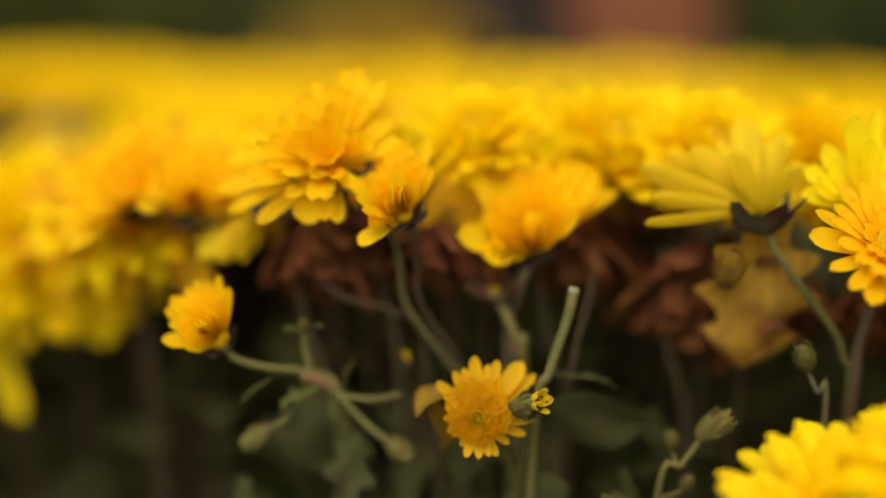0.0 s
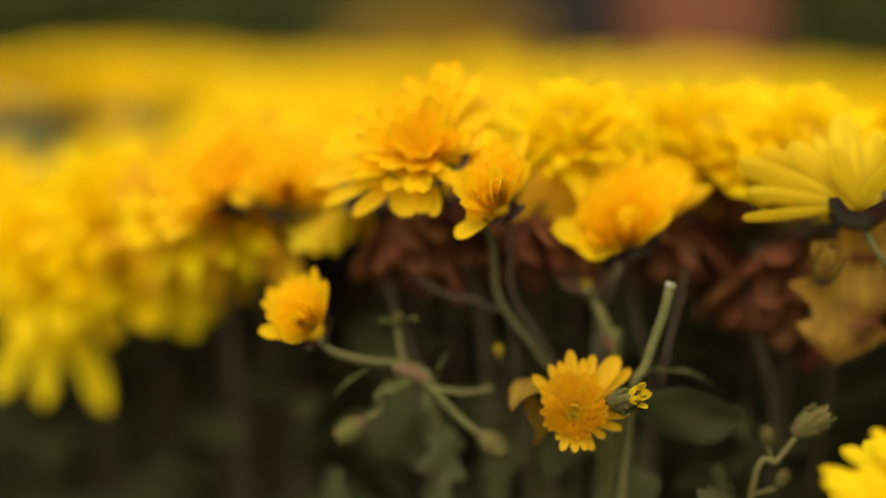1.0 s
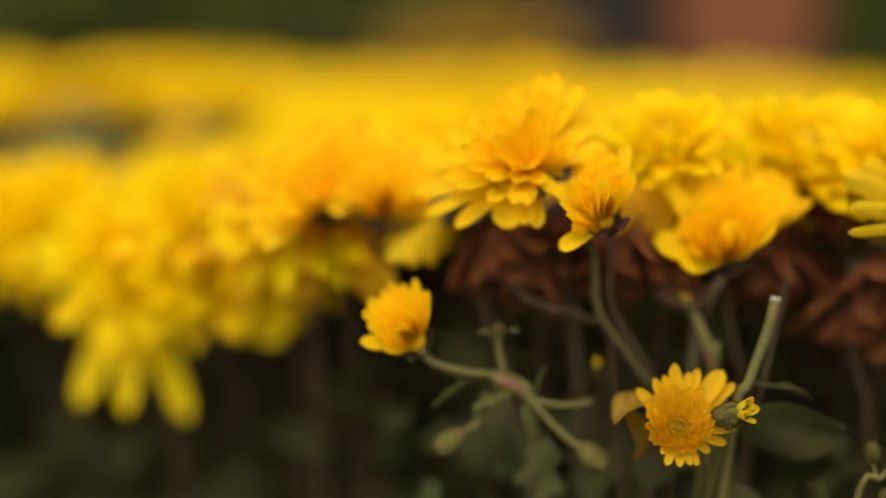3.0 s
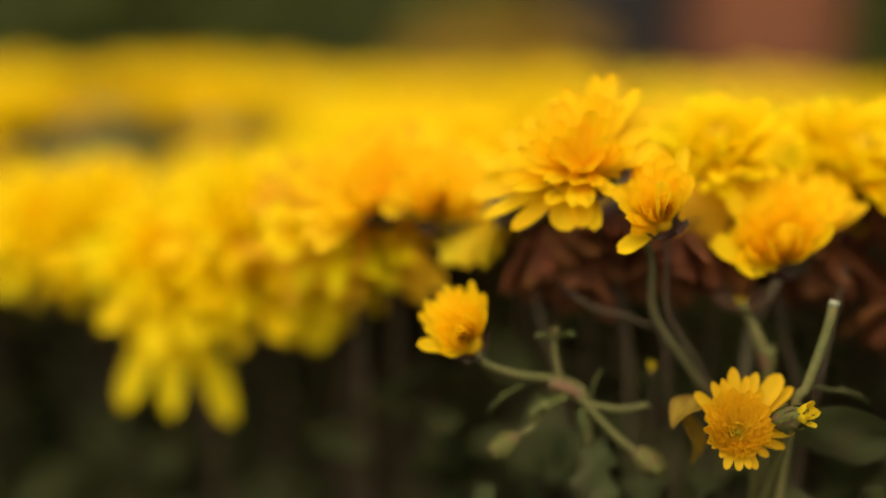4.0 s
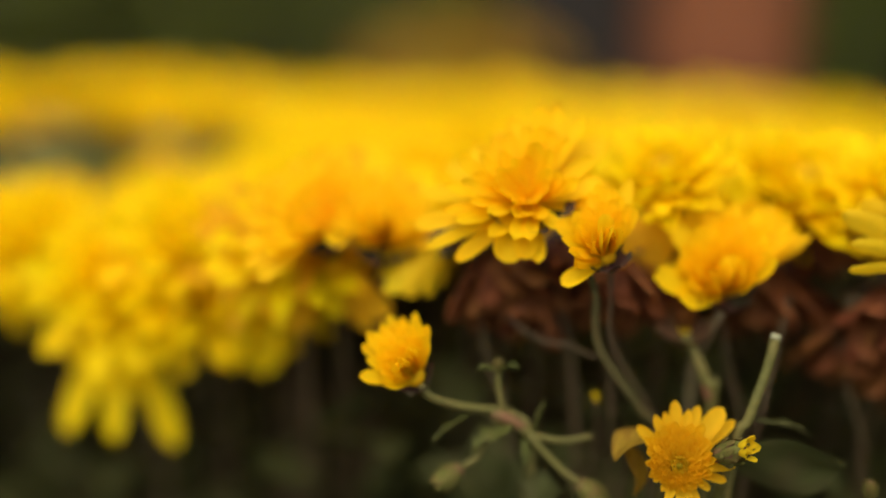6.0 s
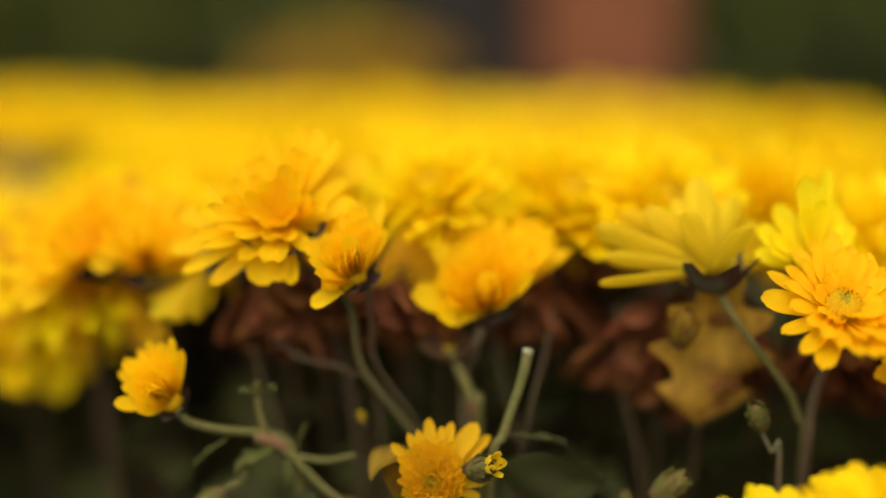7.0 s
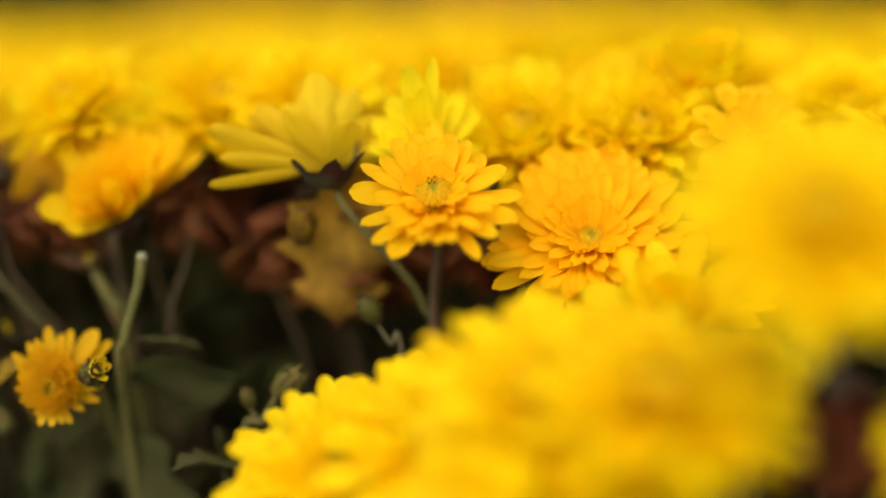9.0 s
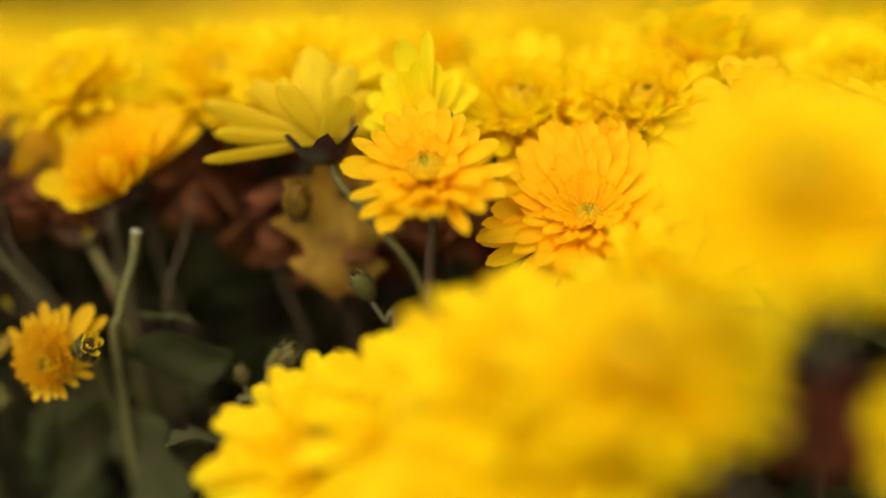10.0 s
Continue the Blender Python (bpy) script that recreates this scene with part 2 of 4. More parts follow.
# ring of petals: how many, where it starts, its height, petal length, width (all in flower radii), rise in degrees, curl, cup
KINDS = {
    "open": [(15, 0.12, 0.00, 0.92, 0.26, 4, 8, 0.18), (15, 0.12, 0.03, 0.84, 0.25, 15, 12, 0.2), (15, 0.13, 0.05, 0.68, 0.215, 25, 16, 0.26),
             (15, 0.15, 0.08, 0.50, 0.18, 37, 22, 0.32), (15, 0.16, 0.10, 0.36, 0.15, 52, 32, 0.38), (14, 0.15, 0.11, 0.30, 0.125, 68, 40, 0.4)],
    "half": [(13, 0.32, 0.00, 0.70, 0.21, 58, 4, 0.22), (16, 0.31, 0.05, 0.52, 0.18, 56, 8, 0.3), (17, 0.29, 0.10, 0.38, 0.155, 48, 22, 0.35),
             (17, 0.25, 0.14, 0.32, 0.135, 54, 28, 0.4), (15, 0.20, 0.17, 0.27, 0.12, 60, 36, 0.4), (12, 0.15, 0.19, 0.22, 0.10, 66, 46, 0.4), (9, 0.10, 0.20, 0.17, 0.09, 74, 60, 0.4)],
    "cup": [(8, 0.10, 0.00, 0.98, 0.36, 36, 22, 0.25), (9, 0.10, 0.03, 0.94, 0.32, 50, 20, 0.25), (9, 0.09, 0.05, 0.86, 0.28, 62, 16, 0.25),
            (8, 0.07, 0.06, 0.70, 0.22, 72, 18, 0.3)],
    "mum": [(26, 0.12, 0.00, 0.92, 0.21, 0, 4, 0.2), (24, 0.18, 0.03, 0.78, 0.20, 7, 8, 0.22), (20, 0.20, 0.06, 0.58, 0.165, 14, 12, 0.25),
            (18, 0.18, 0.09, 0.44, 0.15, 24, 18, 0.3), (14, 0.14, 0.11, 0.34, 0.13, 38, 26, 0.35), (11, 0.08, 0.12, 0.25, 0.11, 58, 40, 0.4)],
    "dome": [],
    "laid": [],
    "peeping": [(5, 0.16, 0.42, 0.62, 0.30, 62, 14, 0.3), (4, 0.10, 0.46, 0.55, 0.24, 76, 12, 0.3)],
    "withered": [(9, 0.08, 0.00, 1.0, 0.38, 40, 10, 0.35), (8, 0.08, 0.02, 0.95, 0.36, 60, 6, 0.4), (6, 0.06, 0.04, 0.85, 0.3, 74, -10, 0.4)],
    "opening": [(5, 0.16, 0.10, 0.80, 0.26, 66, 10, 0.3), (6, 0.12, 0.12, 0.70, 0.22, 76, 12, 0.3)],
    "double": [(10, 0.10, -0.02, 0.88, 0.28, -16, -26, 0.22), (12, 0.10, 0.00, 0.94, 0.27, 4, 4, 0.2), (12, 0.10, 0.03, 0.86, 0.26, 20, 14, 0.22),
               (11, 0.09, 0.06, 0.68, 0.24, 36, 24, 0.28), (10, 0.08, 0.08, 0.50, 0.20, 52, 36, 0.3)],
    "drooping": [(12, 0.10, 0.00, 1.0, 0.18, -34, -30, 0.2), (11, 0.10, 0.02, 0.95, 0.22, -8, -16, 0.2), (11, 0.09, 0.05, 0.8, 0.22, 16, 6, 0.22),
                 (10, 0.08, 0.07, 0.55, 0.2, 40, 26, 0.3)],
}


def heart(r, rng, lift=0.0, rows=3):
    """The tight middle of a flower: small incurved florets round a green eye."""
    g = Geo()
    g.add(*lathe([(0.0, 0.10 * r), (0.05 * r, 0.095 * r), (0.10 * r, 0.06 * r), (0.13 * r, -0.02 * r)], 10))
    for k in range(rows):
        n = (7, 10, 12)[k]
        for j in range(n):
            b = 2 * math.pi * (j + 0.5 * k) / n + rng.uniform(-0.1, 0.1)
            m = Matrix.Rotation(b, 4, "Z") @ Matrix.Translation(((0.03 + 0.035 * k) * r, 0, 0.05 * r)) @ Matrix.Rotation(-radians((88, 78, 68)[k] + rng.uniform(-5, 5)), 4, "Y")
            g.add(*petal((0.15 + 0.05 * k) * r, 0.085 * r, 75, 0.4, 0.5, 0, 4, 2), m)
    g.points = [(x, y, z + lift) for x, y, z in g.points]
    return g


def disc(r, rng):
    """The closed middle of an open flower: florets bent over a low dome towards its pole."""
    g, eye = Geo(), Geo()
    for k, (n, low, top, swell) in enumerate(((13, 112, 50, 1.0), (11, 88, 34, 0.90), (9, 66, 22, 0.82), (7, 44, 6, 0.74))):
        for j in range(n):
            b0 = 2 * math.pi * (j + 0.5 * (k % 2)) / n + rng.uniform(-0.08, 0.08)
            tip = top + rng.uniform(-7, 7)
            pts, uvs = [], []
            half = 1.25 * math.pi / n * math.sin(radians(max(28, (low + top) / 2)))
            for i in range(6):
                u = i / 5
                c = radians(low + (tip - low) * u)
                w = half * (0.75 + 0.25 * math.sin(math.pi * u)) * (1 if i < 5 else 0.5)
                for v in (-1, -0.4, 0.4, 1):
                    rr = r * swell * (1 + 0.07 * u * u + (0.0 if abs(v) < 1 else -0.17) + 0.04 * math.sin(math.pi * u))
                    b = b0 + v * w / max(0.30, math.sin(c))
                    pts.append((rr * math.sin(c) * math.cos(b), rr * math.sin(c) * math.sin(b), rr * math.cos(c) * 1.06))
                    uvs.append((u, 0.5 + v / 2))
            (eye if k == 3 else g).add(pts, sheet(5, 3), uvs)
    return g, eye


def ring_pose(r, ring, j, k, rng, loose=1.0):
    n, r0, z0, length, width, rise, curl, cup = ring
    b = 2 * math.pi * (j + 0.5 * (k % 2)) / n + rng.uniform(-0.11, 0.11) * loose
    s = rng.uniform(0.86, 1.06)
    return (Matrix.Rotation(b, 4, "Z") @ Matrix.Translation((r0 * r, 0, z0 * r)) @ Matrix.Rotation(-radians(rise + rng.uniform(-7, 7) * loose), 4, "Y")
            @ Matrix.Rotation(rng.uniform(-0.22, 0.22) * loose, 4, "X") @ Matrix.Diagonal((s, s * rng.uniform(0.9, 1.1), s, 1)))


def head_geo(r, kind, rng, loose=1.0, nu=5, nv=2, keep=1.0):
    """All petals of a flower in one mesh, for the carpet of flowers."""
    g = Geo()
    for k, ring in enumerate(KINDS[kind]):
        n, r0, z0, length, width, rise, curl, cup = ring
        for j in range(n):
            if rng.random() < keep:
                g.add(*petal(length * r, width * r * 1.1, curl + rng.uniform(-8, 8), cup, 0.5, rng.uniform(-12, 12), nu, nv), ring_pose(r, ring, j, k, rng, loose))
    return g


def calyx_geo(r, rng):
    """A green cup with a ragged rim of pointed bracts."""
    pts, faces, uvs = lathe([(0.04 * r, -0.17 * r), (0.16 * r, -0.15 * r), (0.25 * r, -0.08 * r), (0.30 * r, 0.0), (0.37 * r, 0.08 * r)], 24)
    for k in range(24):
        bract = k % 4 in (1, 2)
        x, y, z = pts[4 * 24 + k]
        out = 1.0 + (0.14 if bract else -0.12) + rng.uniform(-0.09, 0.09)
        pts[4 * 24 + k] = (x * out, y * out, z + (0.05 * r if bract else -0.06 * r) + rng.uniform(-0.02, 0.02) * r)
        for row in (2, 3):
            x, y, z = pts[row * 24 + k]
            wide = 1.05 if bract else 0.94
            pts[row * 24 + k] = (x * wide, y * wide, z)
    return Geo().add(pts, faces, uvs)


def stem_points(at, face, r, lean=(0, 0), rng=random):
    a, f = Vector(at), Vector(face).normalized()
    top = a - f * 0.18 * r
    under = top - f * 0.4 * r - Vector((0, -0.12 * lean[1], 0.012))
    foot = Vector((a.x + lean[0], a.y + lean[1], -0.01))
    mid = under.lerp(foot, 0.25) + Vector((rng.uniform(-0.006, 0.006), 0.3 * lean[1], 0))
    return [top, under, mid, under.lerp(foot, 0.7), foot]


def bud(r, m, parent, rng, mat=None):
    """A closed bud: an egg in overlapping scales, each scale a piece of its own."""
    g = Geo().add(*lathe([(0.2 * r, -0.95 * r), (0.62 * r, -0.75 * r), (0.86 * r, -0.1 * r), (0.78 * r, 0.45 * r), (0.45 * r, 0.95 * r), (0.05 * r, 1.15 * r)], 12))
    egg = part("bud", g, HUSK, parent, "", m @ Matrix.Diagonal((0.84, 0.84, 1.14, 1)))
    form = Geo().add(*petal(1.45 * r, 0.66 * r, 34, 0.35, 0.7, 0, 6, 2)).mesh("scale", mat or BUD)
    for k, (n, z, rise, r0) in enumerate(((7, -0.9, 44, 0.40), (7, -0.5, 64, 0.74), (6, 0.0, 90, 0.88))):
        for j in range(n):
            t = Matrix.Rotation(2 * math.pi * (j + 0.5 * k) / n + rng.uniform(-0.15, 0.15), 4, "Z") @ Matrix.Translation((r0 * r, 0, z * r)) @ Matrix.Rotation(-radians(rise + rng.uniform(-5, 5)), 4, "Y")
            part("scale", form, None, egg, "", t)


# the camera's own right, up and backward axes, early and late in its walk
VIEW_EARLY = look((0, 0, 0), (-0.016, 0.969, -0.246), 0.5).to_3x3()
VIEW_LATE = look((0, 0, 0), (-0.066, 0.951, -0.302), -4.1).to_3x3()


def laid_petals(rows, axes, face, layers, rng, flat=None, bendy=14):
    """Petals laid one by one round a flower's middle to fit the camera's view. A row: angle in degrees and reach in mm
    across that view, width in mm, lean towards the camera (or rise over the flower's plane, where flat is given), curl.
    layers: shorter petals set between those, each with its scale and its bend to the axis."""
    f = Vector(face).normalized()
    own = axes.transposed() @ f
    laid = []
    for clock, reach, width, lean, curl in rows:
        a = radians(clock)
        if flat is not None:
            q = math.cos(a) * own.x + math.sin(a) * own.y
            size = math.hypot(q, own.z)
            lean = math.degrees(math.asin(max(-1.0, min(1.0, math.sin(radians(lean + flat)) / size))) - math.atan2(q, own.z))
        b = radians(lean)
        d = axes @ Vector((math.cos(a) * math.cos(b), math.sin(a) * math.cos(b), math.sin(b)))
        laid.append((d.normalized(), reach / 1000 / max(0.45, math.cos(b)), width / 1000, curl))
    side = f.orthogonal().normalized()
    other = f.cross(side)
    laid.sort(key=lambda p: math.atan2(p[0].dot(other), p[0].dot(side)))
    out = [(*p, 0) for p in laid]
    for k, (scale, bend) in enumerate(layers):
        for i in range(len(laid)):
            d0, l0, w0, c0 = laid[i]
            d1, l1, w1, c1 = laid[(i + 1) % len(laid)]
            share = (0.5 if k % 2 == 0 else 0.05) + rng.uniform(-0.15, 0.15)
            mid = d0.lerp(d1, share).normalized()
            if d0.dot(d1) < 0.2:
                mid = d0
            d = (mid + f * (bend + rng.uniform(-0.08, 0.08))).normalized()
            length = (l0 * (1 - share) + l1 * share) * scale * rng.uniform(0.9, 1.08)
            out.append((d, length, min(0.0075, (w0 + w1) / 2) * (0.50 + 0.45 * scale), c0 * 0.5 + bendy + 1.5 * bendy * (1 - scale), k + 1))
    return out


def bloom(at, face, r, kind, label, seed, mat=GOLD, loose=1.0, lean=(0.0, 0.11), stem=None, stem_mat=None, with_leaf=True, skip=(), thick=0.0016, extra=(), cup_size=1.0, florets=(170, 0.4), scaly=0.0, node=(), high=0.0, rows=(), axes=None, layers=(), flat=None, middle=0.0, broad=0.6, bendy=14, cup_face=None):
    """A single chrysanthemum: every petal, heart, calyx, leaf and stem down to the soil."""
    rng = random.Random(seed)
    line = stem or stem_points(at, face, r, lean, rng)
    foot = Vector(line[-1])
    plant = thing("chrysanthemum", (foot.x, foot.y, 0), label, "flower", "yellow chrysanthemums")
    home = Matrix.Translation((-foot.x, -foot.y, 0))
    pose_of = home @ facing(at, face, rng.uniform(0, 6.28))
    if middle:
        florets_geo, eye_geo = disc(middle, rng)
        for geo in (florets_geo, eye_geo):
            geo.points = [(x, y, z + 0.35 * middle) for x, y, z in geo.points]
        head = part("flower_head", florets_geo, DISC, plant, "", pose_of)
        part("eye", eye_geo, EYE, head, "greenish eye of tiny florets")
    else:
        head = part("flower_head", heart(r * (1.5 if kind == "open" else 0.7 if kind == "dome" else 0.30 if kind == "laid" else 1.0), rng, 0.14 * r if kind == "dome" else 0.0), EYE if kind == "dome" else HEART, plant, "", pose_of)
    to_head = pose_of.inverted() @ home
    for d, length, width, curl, layer in laid_petals(rows, axes or VIEW_EARLY, face, layers, rng, flat, bendy) if rows else ():
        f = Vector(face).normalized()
        # broad turns petal faces towards the camera, or away from it if negative
        up = f + (axes or VIEW_EARLY).col[2] * broad
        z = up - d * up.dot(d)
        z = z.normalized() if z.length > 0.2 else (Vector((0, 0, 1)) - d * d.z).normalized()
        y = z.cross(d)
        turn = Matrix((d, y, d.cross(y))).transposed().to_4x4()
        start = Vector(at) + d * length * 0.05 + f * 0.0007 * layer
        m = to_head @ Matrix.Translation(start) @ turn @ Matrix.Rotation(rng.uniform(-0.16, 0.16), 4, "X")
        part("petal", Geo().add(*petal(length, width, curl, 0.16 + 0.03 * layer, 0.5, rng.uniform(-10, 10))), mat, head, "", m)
    for k, ring in enumerate(KINDS[kind]):
        n, r0, z0, length, width, rise, curl, cup = ring
        forms = []
        for q in range(3):
            g = Geo().add(*petal(length * r, width * r, curl + (q - 1) * 9, cup, 0.5, (q - 1) * 10))
            forms.append(g.mesh("petal", mat))
        for j in range(n):
            m = ring_pose(r, ring, j, k, rng, loose)
            if high:
                grow = 1 + high * (pose_of.to_3x3() @ m.to_3x3().col[0].normalized()).z
                m = m @ Matrix.Diagonal((grow, 1, 1, 1))
            if (k, j) not in skip:
                part("petal", forms[rng.randrange(3)], None, head, "", m)
    if kind == "dome":
        # florets in a spiral, tiny and upright in the middle, longer outwards and on the upper side
        forms = [Geo().add(*petal(1, 0.36 + 0.03 * q, 34 - 10 * q, 0.30, 0.5, (q - 1) * 10, 6, 4)).mesh("petal", mat) for q in range(3)]
        inner = [Geo().add(*petal(1, 0.42 + 0.03 * q, 58 - 8 * q, 0.30, 0.5, (q - 1) * 10, 6, 4)).mesh("petal", INNER) for q in range(3)]
        straight = [Geo().add(*petal(1, 0.34 + 0.03 * q, 10 - 8 * q, 0.22, 0.5, (q - 1) * 10, 6, 4)).mesh("petal", mat) for q in range(3)]
        total, taller = florets
        axes = pose_of.to_3x3()
        for i in range(9, total):
            f = math.sqrt(i / total)
            b = i * 2.39996 + rng.uniform(-0.06, 0.06)
            up = (axes @ Vector((math.cos(b), math.sin(b), 0))).z
            size = r * (0.13 + 0.44 * f**1.4) * (1 + taller * up * f) * rng.uniform(0.9, 1.08)
            m = (Matrix.Rotation(b, 4, "Z") @ Matrix.Translation((0.44 * r * f, 0, 0.24 * r * (1 - f * f))) @ Matrix.Rotation(-radians(74 - 38 * f + rng.uniform(-7, 7)), 4, "Y")
                 @ Matrix.Diagonal((size, size * (1.12 - 0.3 * f), size, 1)))
            part("petal", (inner if f < 0.40 else straight if up > 0.25 else forms)[rng.randrange(3)], None, head, "", m)
    for way, length, width in extra:
        x = Vector(way).normalized()
        y = Vector((0, -0.72, 0.69)).cross(x).normalized()
        turn = Matrix((x, y, x.cross(y))).transposed().to_4x4()
        m = pose_of.inverted() @ home @ Matrix.Translation(at) @ turn
        part("petal", Geo().add(*petal(length, width, 12, 0.2)), mat, head, "", m)
    if scaly:
        bud(scaly, pose_of, plant, rng)
    else:
        part("calyx", calyx_geo(r * cup_size, rng), CALYX if cup_size <= 1 else HUSK, plant, "", home @ facing(Vector(at) + Vector((-0.001, -0.0015, 0.001)), cup_face) @ Matrix.Diagonal((1.35, 1.05, 1.6, 1)) if cup_face else pose_of)
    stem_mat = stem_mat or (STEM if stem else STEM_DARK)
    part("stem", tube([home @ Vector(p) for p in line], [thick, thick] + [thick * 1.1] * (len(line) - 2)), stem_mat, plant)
    if node:
        part("node", tube([home @ Vector(p) for p in node], [thick * 1.1, thick * 1.25, thick * 1.2, thick * 0.9]), NODE, plant, "reddish swollen node")
    if with_leaf:
        for q in range(2):
            p = Vector(line[2]).lerp(Vector(line[3]), 0.25 + 0.5 * q)
            m = home @ Matrix.Translation(p) @ Matrix.Rotation(rng.uniform(0, 6.28), 4, "Z") @ Matrix.Rotation(rng.uniform(-0.5, 0.3), 4, "Y")
            part("leaf", Geo().add(*leaf(0.045, 0.03)), LEAF, plant, "", m)
    return plant


# ---- ground and far setting ----
def ground_height(x, y):
    return 0.012 * noise.noise(Vector((x * 3, y * 3, 0))) + 0.006 * noise.noise(Vector((x * 11, y * 11, 4)))


g = Geo()
lines = [-60, -25, -10, -5] + [-3 + 0.1 * k for k in range(61)] + [5, 10, 25, 60]
for yy in lines:
    for xx in lines:
        g.points.append((xx, yy + 0.5, ground_height(xx, yy) - 0.01 if abs(xx) < 4 and abs(yy) < 4 else -0.01))
        g.uvs.append((xx, yy))
g.faces = [(i * len(lines) + j, i * len(lines) + j + 1, (i + 1) * len(lines) + j + 1, (i + 1) * len(lines) + j) for i in range(len(lines) - 1) for j in range(len(lines) - 1)]
tagged(new("ground", g.mesh("ground", SOIL)), "dark bare garden soil under the flower bed", "ground", "", "structure")


def hedge(x0, x1, y, height, seed, label):
    """A loose hedge: woody stems and a crown of many small leaves."""
    rng = random.Random(seed)
    bush = thing("hedge", ((x0 + x1) / 2, y, 0), label, "hedge")
    w = x1 - x0
    for k in range(max(3, int(w * 5))):
        x = -w / 2 + w * (k + 0.5) / max(3, int(w * 5))
        part("trunk", tube([(x, 0, -0.02), (x + rng.uniform(-0.05, 0.05), 0.02, height * 0.4), (x + rng.uniform(-0.1, 0.1), 0, height * 0.85)], [0.015, 0.011, 0.005], 6, 3), DARKWOOD, bush)
    g = Geo()
    for k in range(int(w * height * 4600)):
        p = Vector((rng.uniform(-w / 2, w / 2), rng.gauss(0, 0.13), rng.uniform(0.03, 1) * height))
        p.z += 0.12 * noise.noise(Vector((p.x * 4 + seed, p.y * 4, 0)))
        m = Matrix.Translation(p) @ Euler((rng.uniform(-0.9, 0.9), rng.uniform(-0.9, 0.9), rng.uniform(0, 6.28))).to_matrix().to_4x4()
        g.add(*petal(rng.uniform(0.05, 0.085), 0.035, -20, 0.2, 0.7, 0, 3, 2), m)
    part("crown", g, HEDGE, bush)


hedge(-1.6, 0.40, 2.3, 1.1, 5, "olive green leafy hedge behind the flower bed")
hedge(0.41, 2.4, 2.3, 1.1, 6, "olive green leafy hedge beside the red post")


def post(name, at, size, height, mat, label):
    """An upright square post with bevelled edges and a low cap."""
    ob = thing(name, at, label, "post")
    for nm, sx, sy, z0, z1 in (("shaft", size[0], size[1], -0.02, height), ("cap", size[0] + 0.05, size[1] + 0.05, height, height + 0.05)):
        bm = bmesh.new()
        bmesh.ops.create_cube(bm, size=1, matrix=Matrix.Translation((0, 0, (z0 + z1) / 2)) @ Matrix.Diagonal((sx, sy, z1 - z0, 1)))
        bmesh.ops.bevel(bm, geom=bm.edges[:], offset=0.012, segments=2, affect="EDGES")
        me = bpy.data.meshes.new(nm)
        bm.to_mesh(me)
        bm.free()
        me.materials.append(mat)
        part(nm, me, None, ob)


post("garden_post", (0.320, 1.24, 0), (0.135, 0.135), 1.2, CLAY, "reddish-brown clay post behind the flower bed")
# near-black post added in place of a dark gap behind the bed
post("garden_post", (0.195, 1.36, 0), (0.15, 0.15), 1.3, DARKWOOD, "near-black post standing in for a dark gap beside the red one")


# ---- the carpet of flowers ----
def front(x):
    """How near the path the bed's flowers begin."""
    return float(np.interp(x, [-1.4, -0.2, -0.1, -0.02, 0.06, 0.26, 0.34, 0.40, 0.50, 0.7, 1.2], [0.60, 0.54, 0.50, 0.455, 0.445, 0.445, 0.42, 0.36, 0.26, 0.15, 0.1]))


def back(x):
    """How far the bed's flowers reach."""
    return float(np.interp(x, [-1.4, 0.46, 0.60, 0.8], [1.05, 1.05, 0.95, 0.85])) + 0.03 * math.sin(x * 7)


def canopy(x, y):
    """The height of the flowers over the soil."""
    h = 0.390 - 0.012 * (x < -0.06) * (y < 0.7) - (0.006 if x < 0 else 0.016) * min(1.0, max(0.0, (y - 0.7) / 0.45)) + 0.040 * math.exp(-(((y - 0.45) / 0.10) ** 2)) * float(np.interp(x, [-0.15, 0.02, 0.5, 0.7], [0, 1, 1, 0.3])) + min(1.0, max(0.25, (1.02 - y) / 0.2)) * (0.018 * noise.noise(Vector((x * 5, y * 5, 2))) + 0.010 * noise.noise(Vector((x * 14, y * 14, 7))))
    h -= 0.014 * min(1.0, max(0.0, (x - 0.3) / 0.25)) * min(1.0, max(0.0, (y - 0.65) / 0.2))
    edge = y - front(x)
    return h - 0.03 * max(0.0, 1 - edge / 0.05)


GAPS = [(-0.195, 0.775, 0.14, 0.14), (0.405, 0.37, 0.045, 0.055), (0.313, 0.645, 0.055, 0.12), (0.380, 0.76, 0.04, 0.13), (-0.02, 0.455, 0.02, 0.015)]
rng = random.Random(11)
spots = []
step = 0.043
for a in range(66):
    for b in range(26):
        x = -1.25 + step * (a + 0.5 * (b % 2)) + rng.uniform(-0.012, 0.012)
        y = 0.20 + step * 0.95 * b + rng.uniform(-0.012, 0.012)
        if y < front(x) + 0.02 or y > back(x) or x > 1.5:
            continue
        if any(((x - gx) / gw) ** 2 + ((y - gy) / gh) ** 2 < 1 for gx, gy, gw, gh in GAPS):
            continue
        spots.append((x, y))
spots.sort(key=lambda p: math.hypot(p[0] - 0.15, p[1] + 0.05))

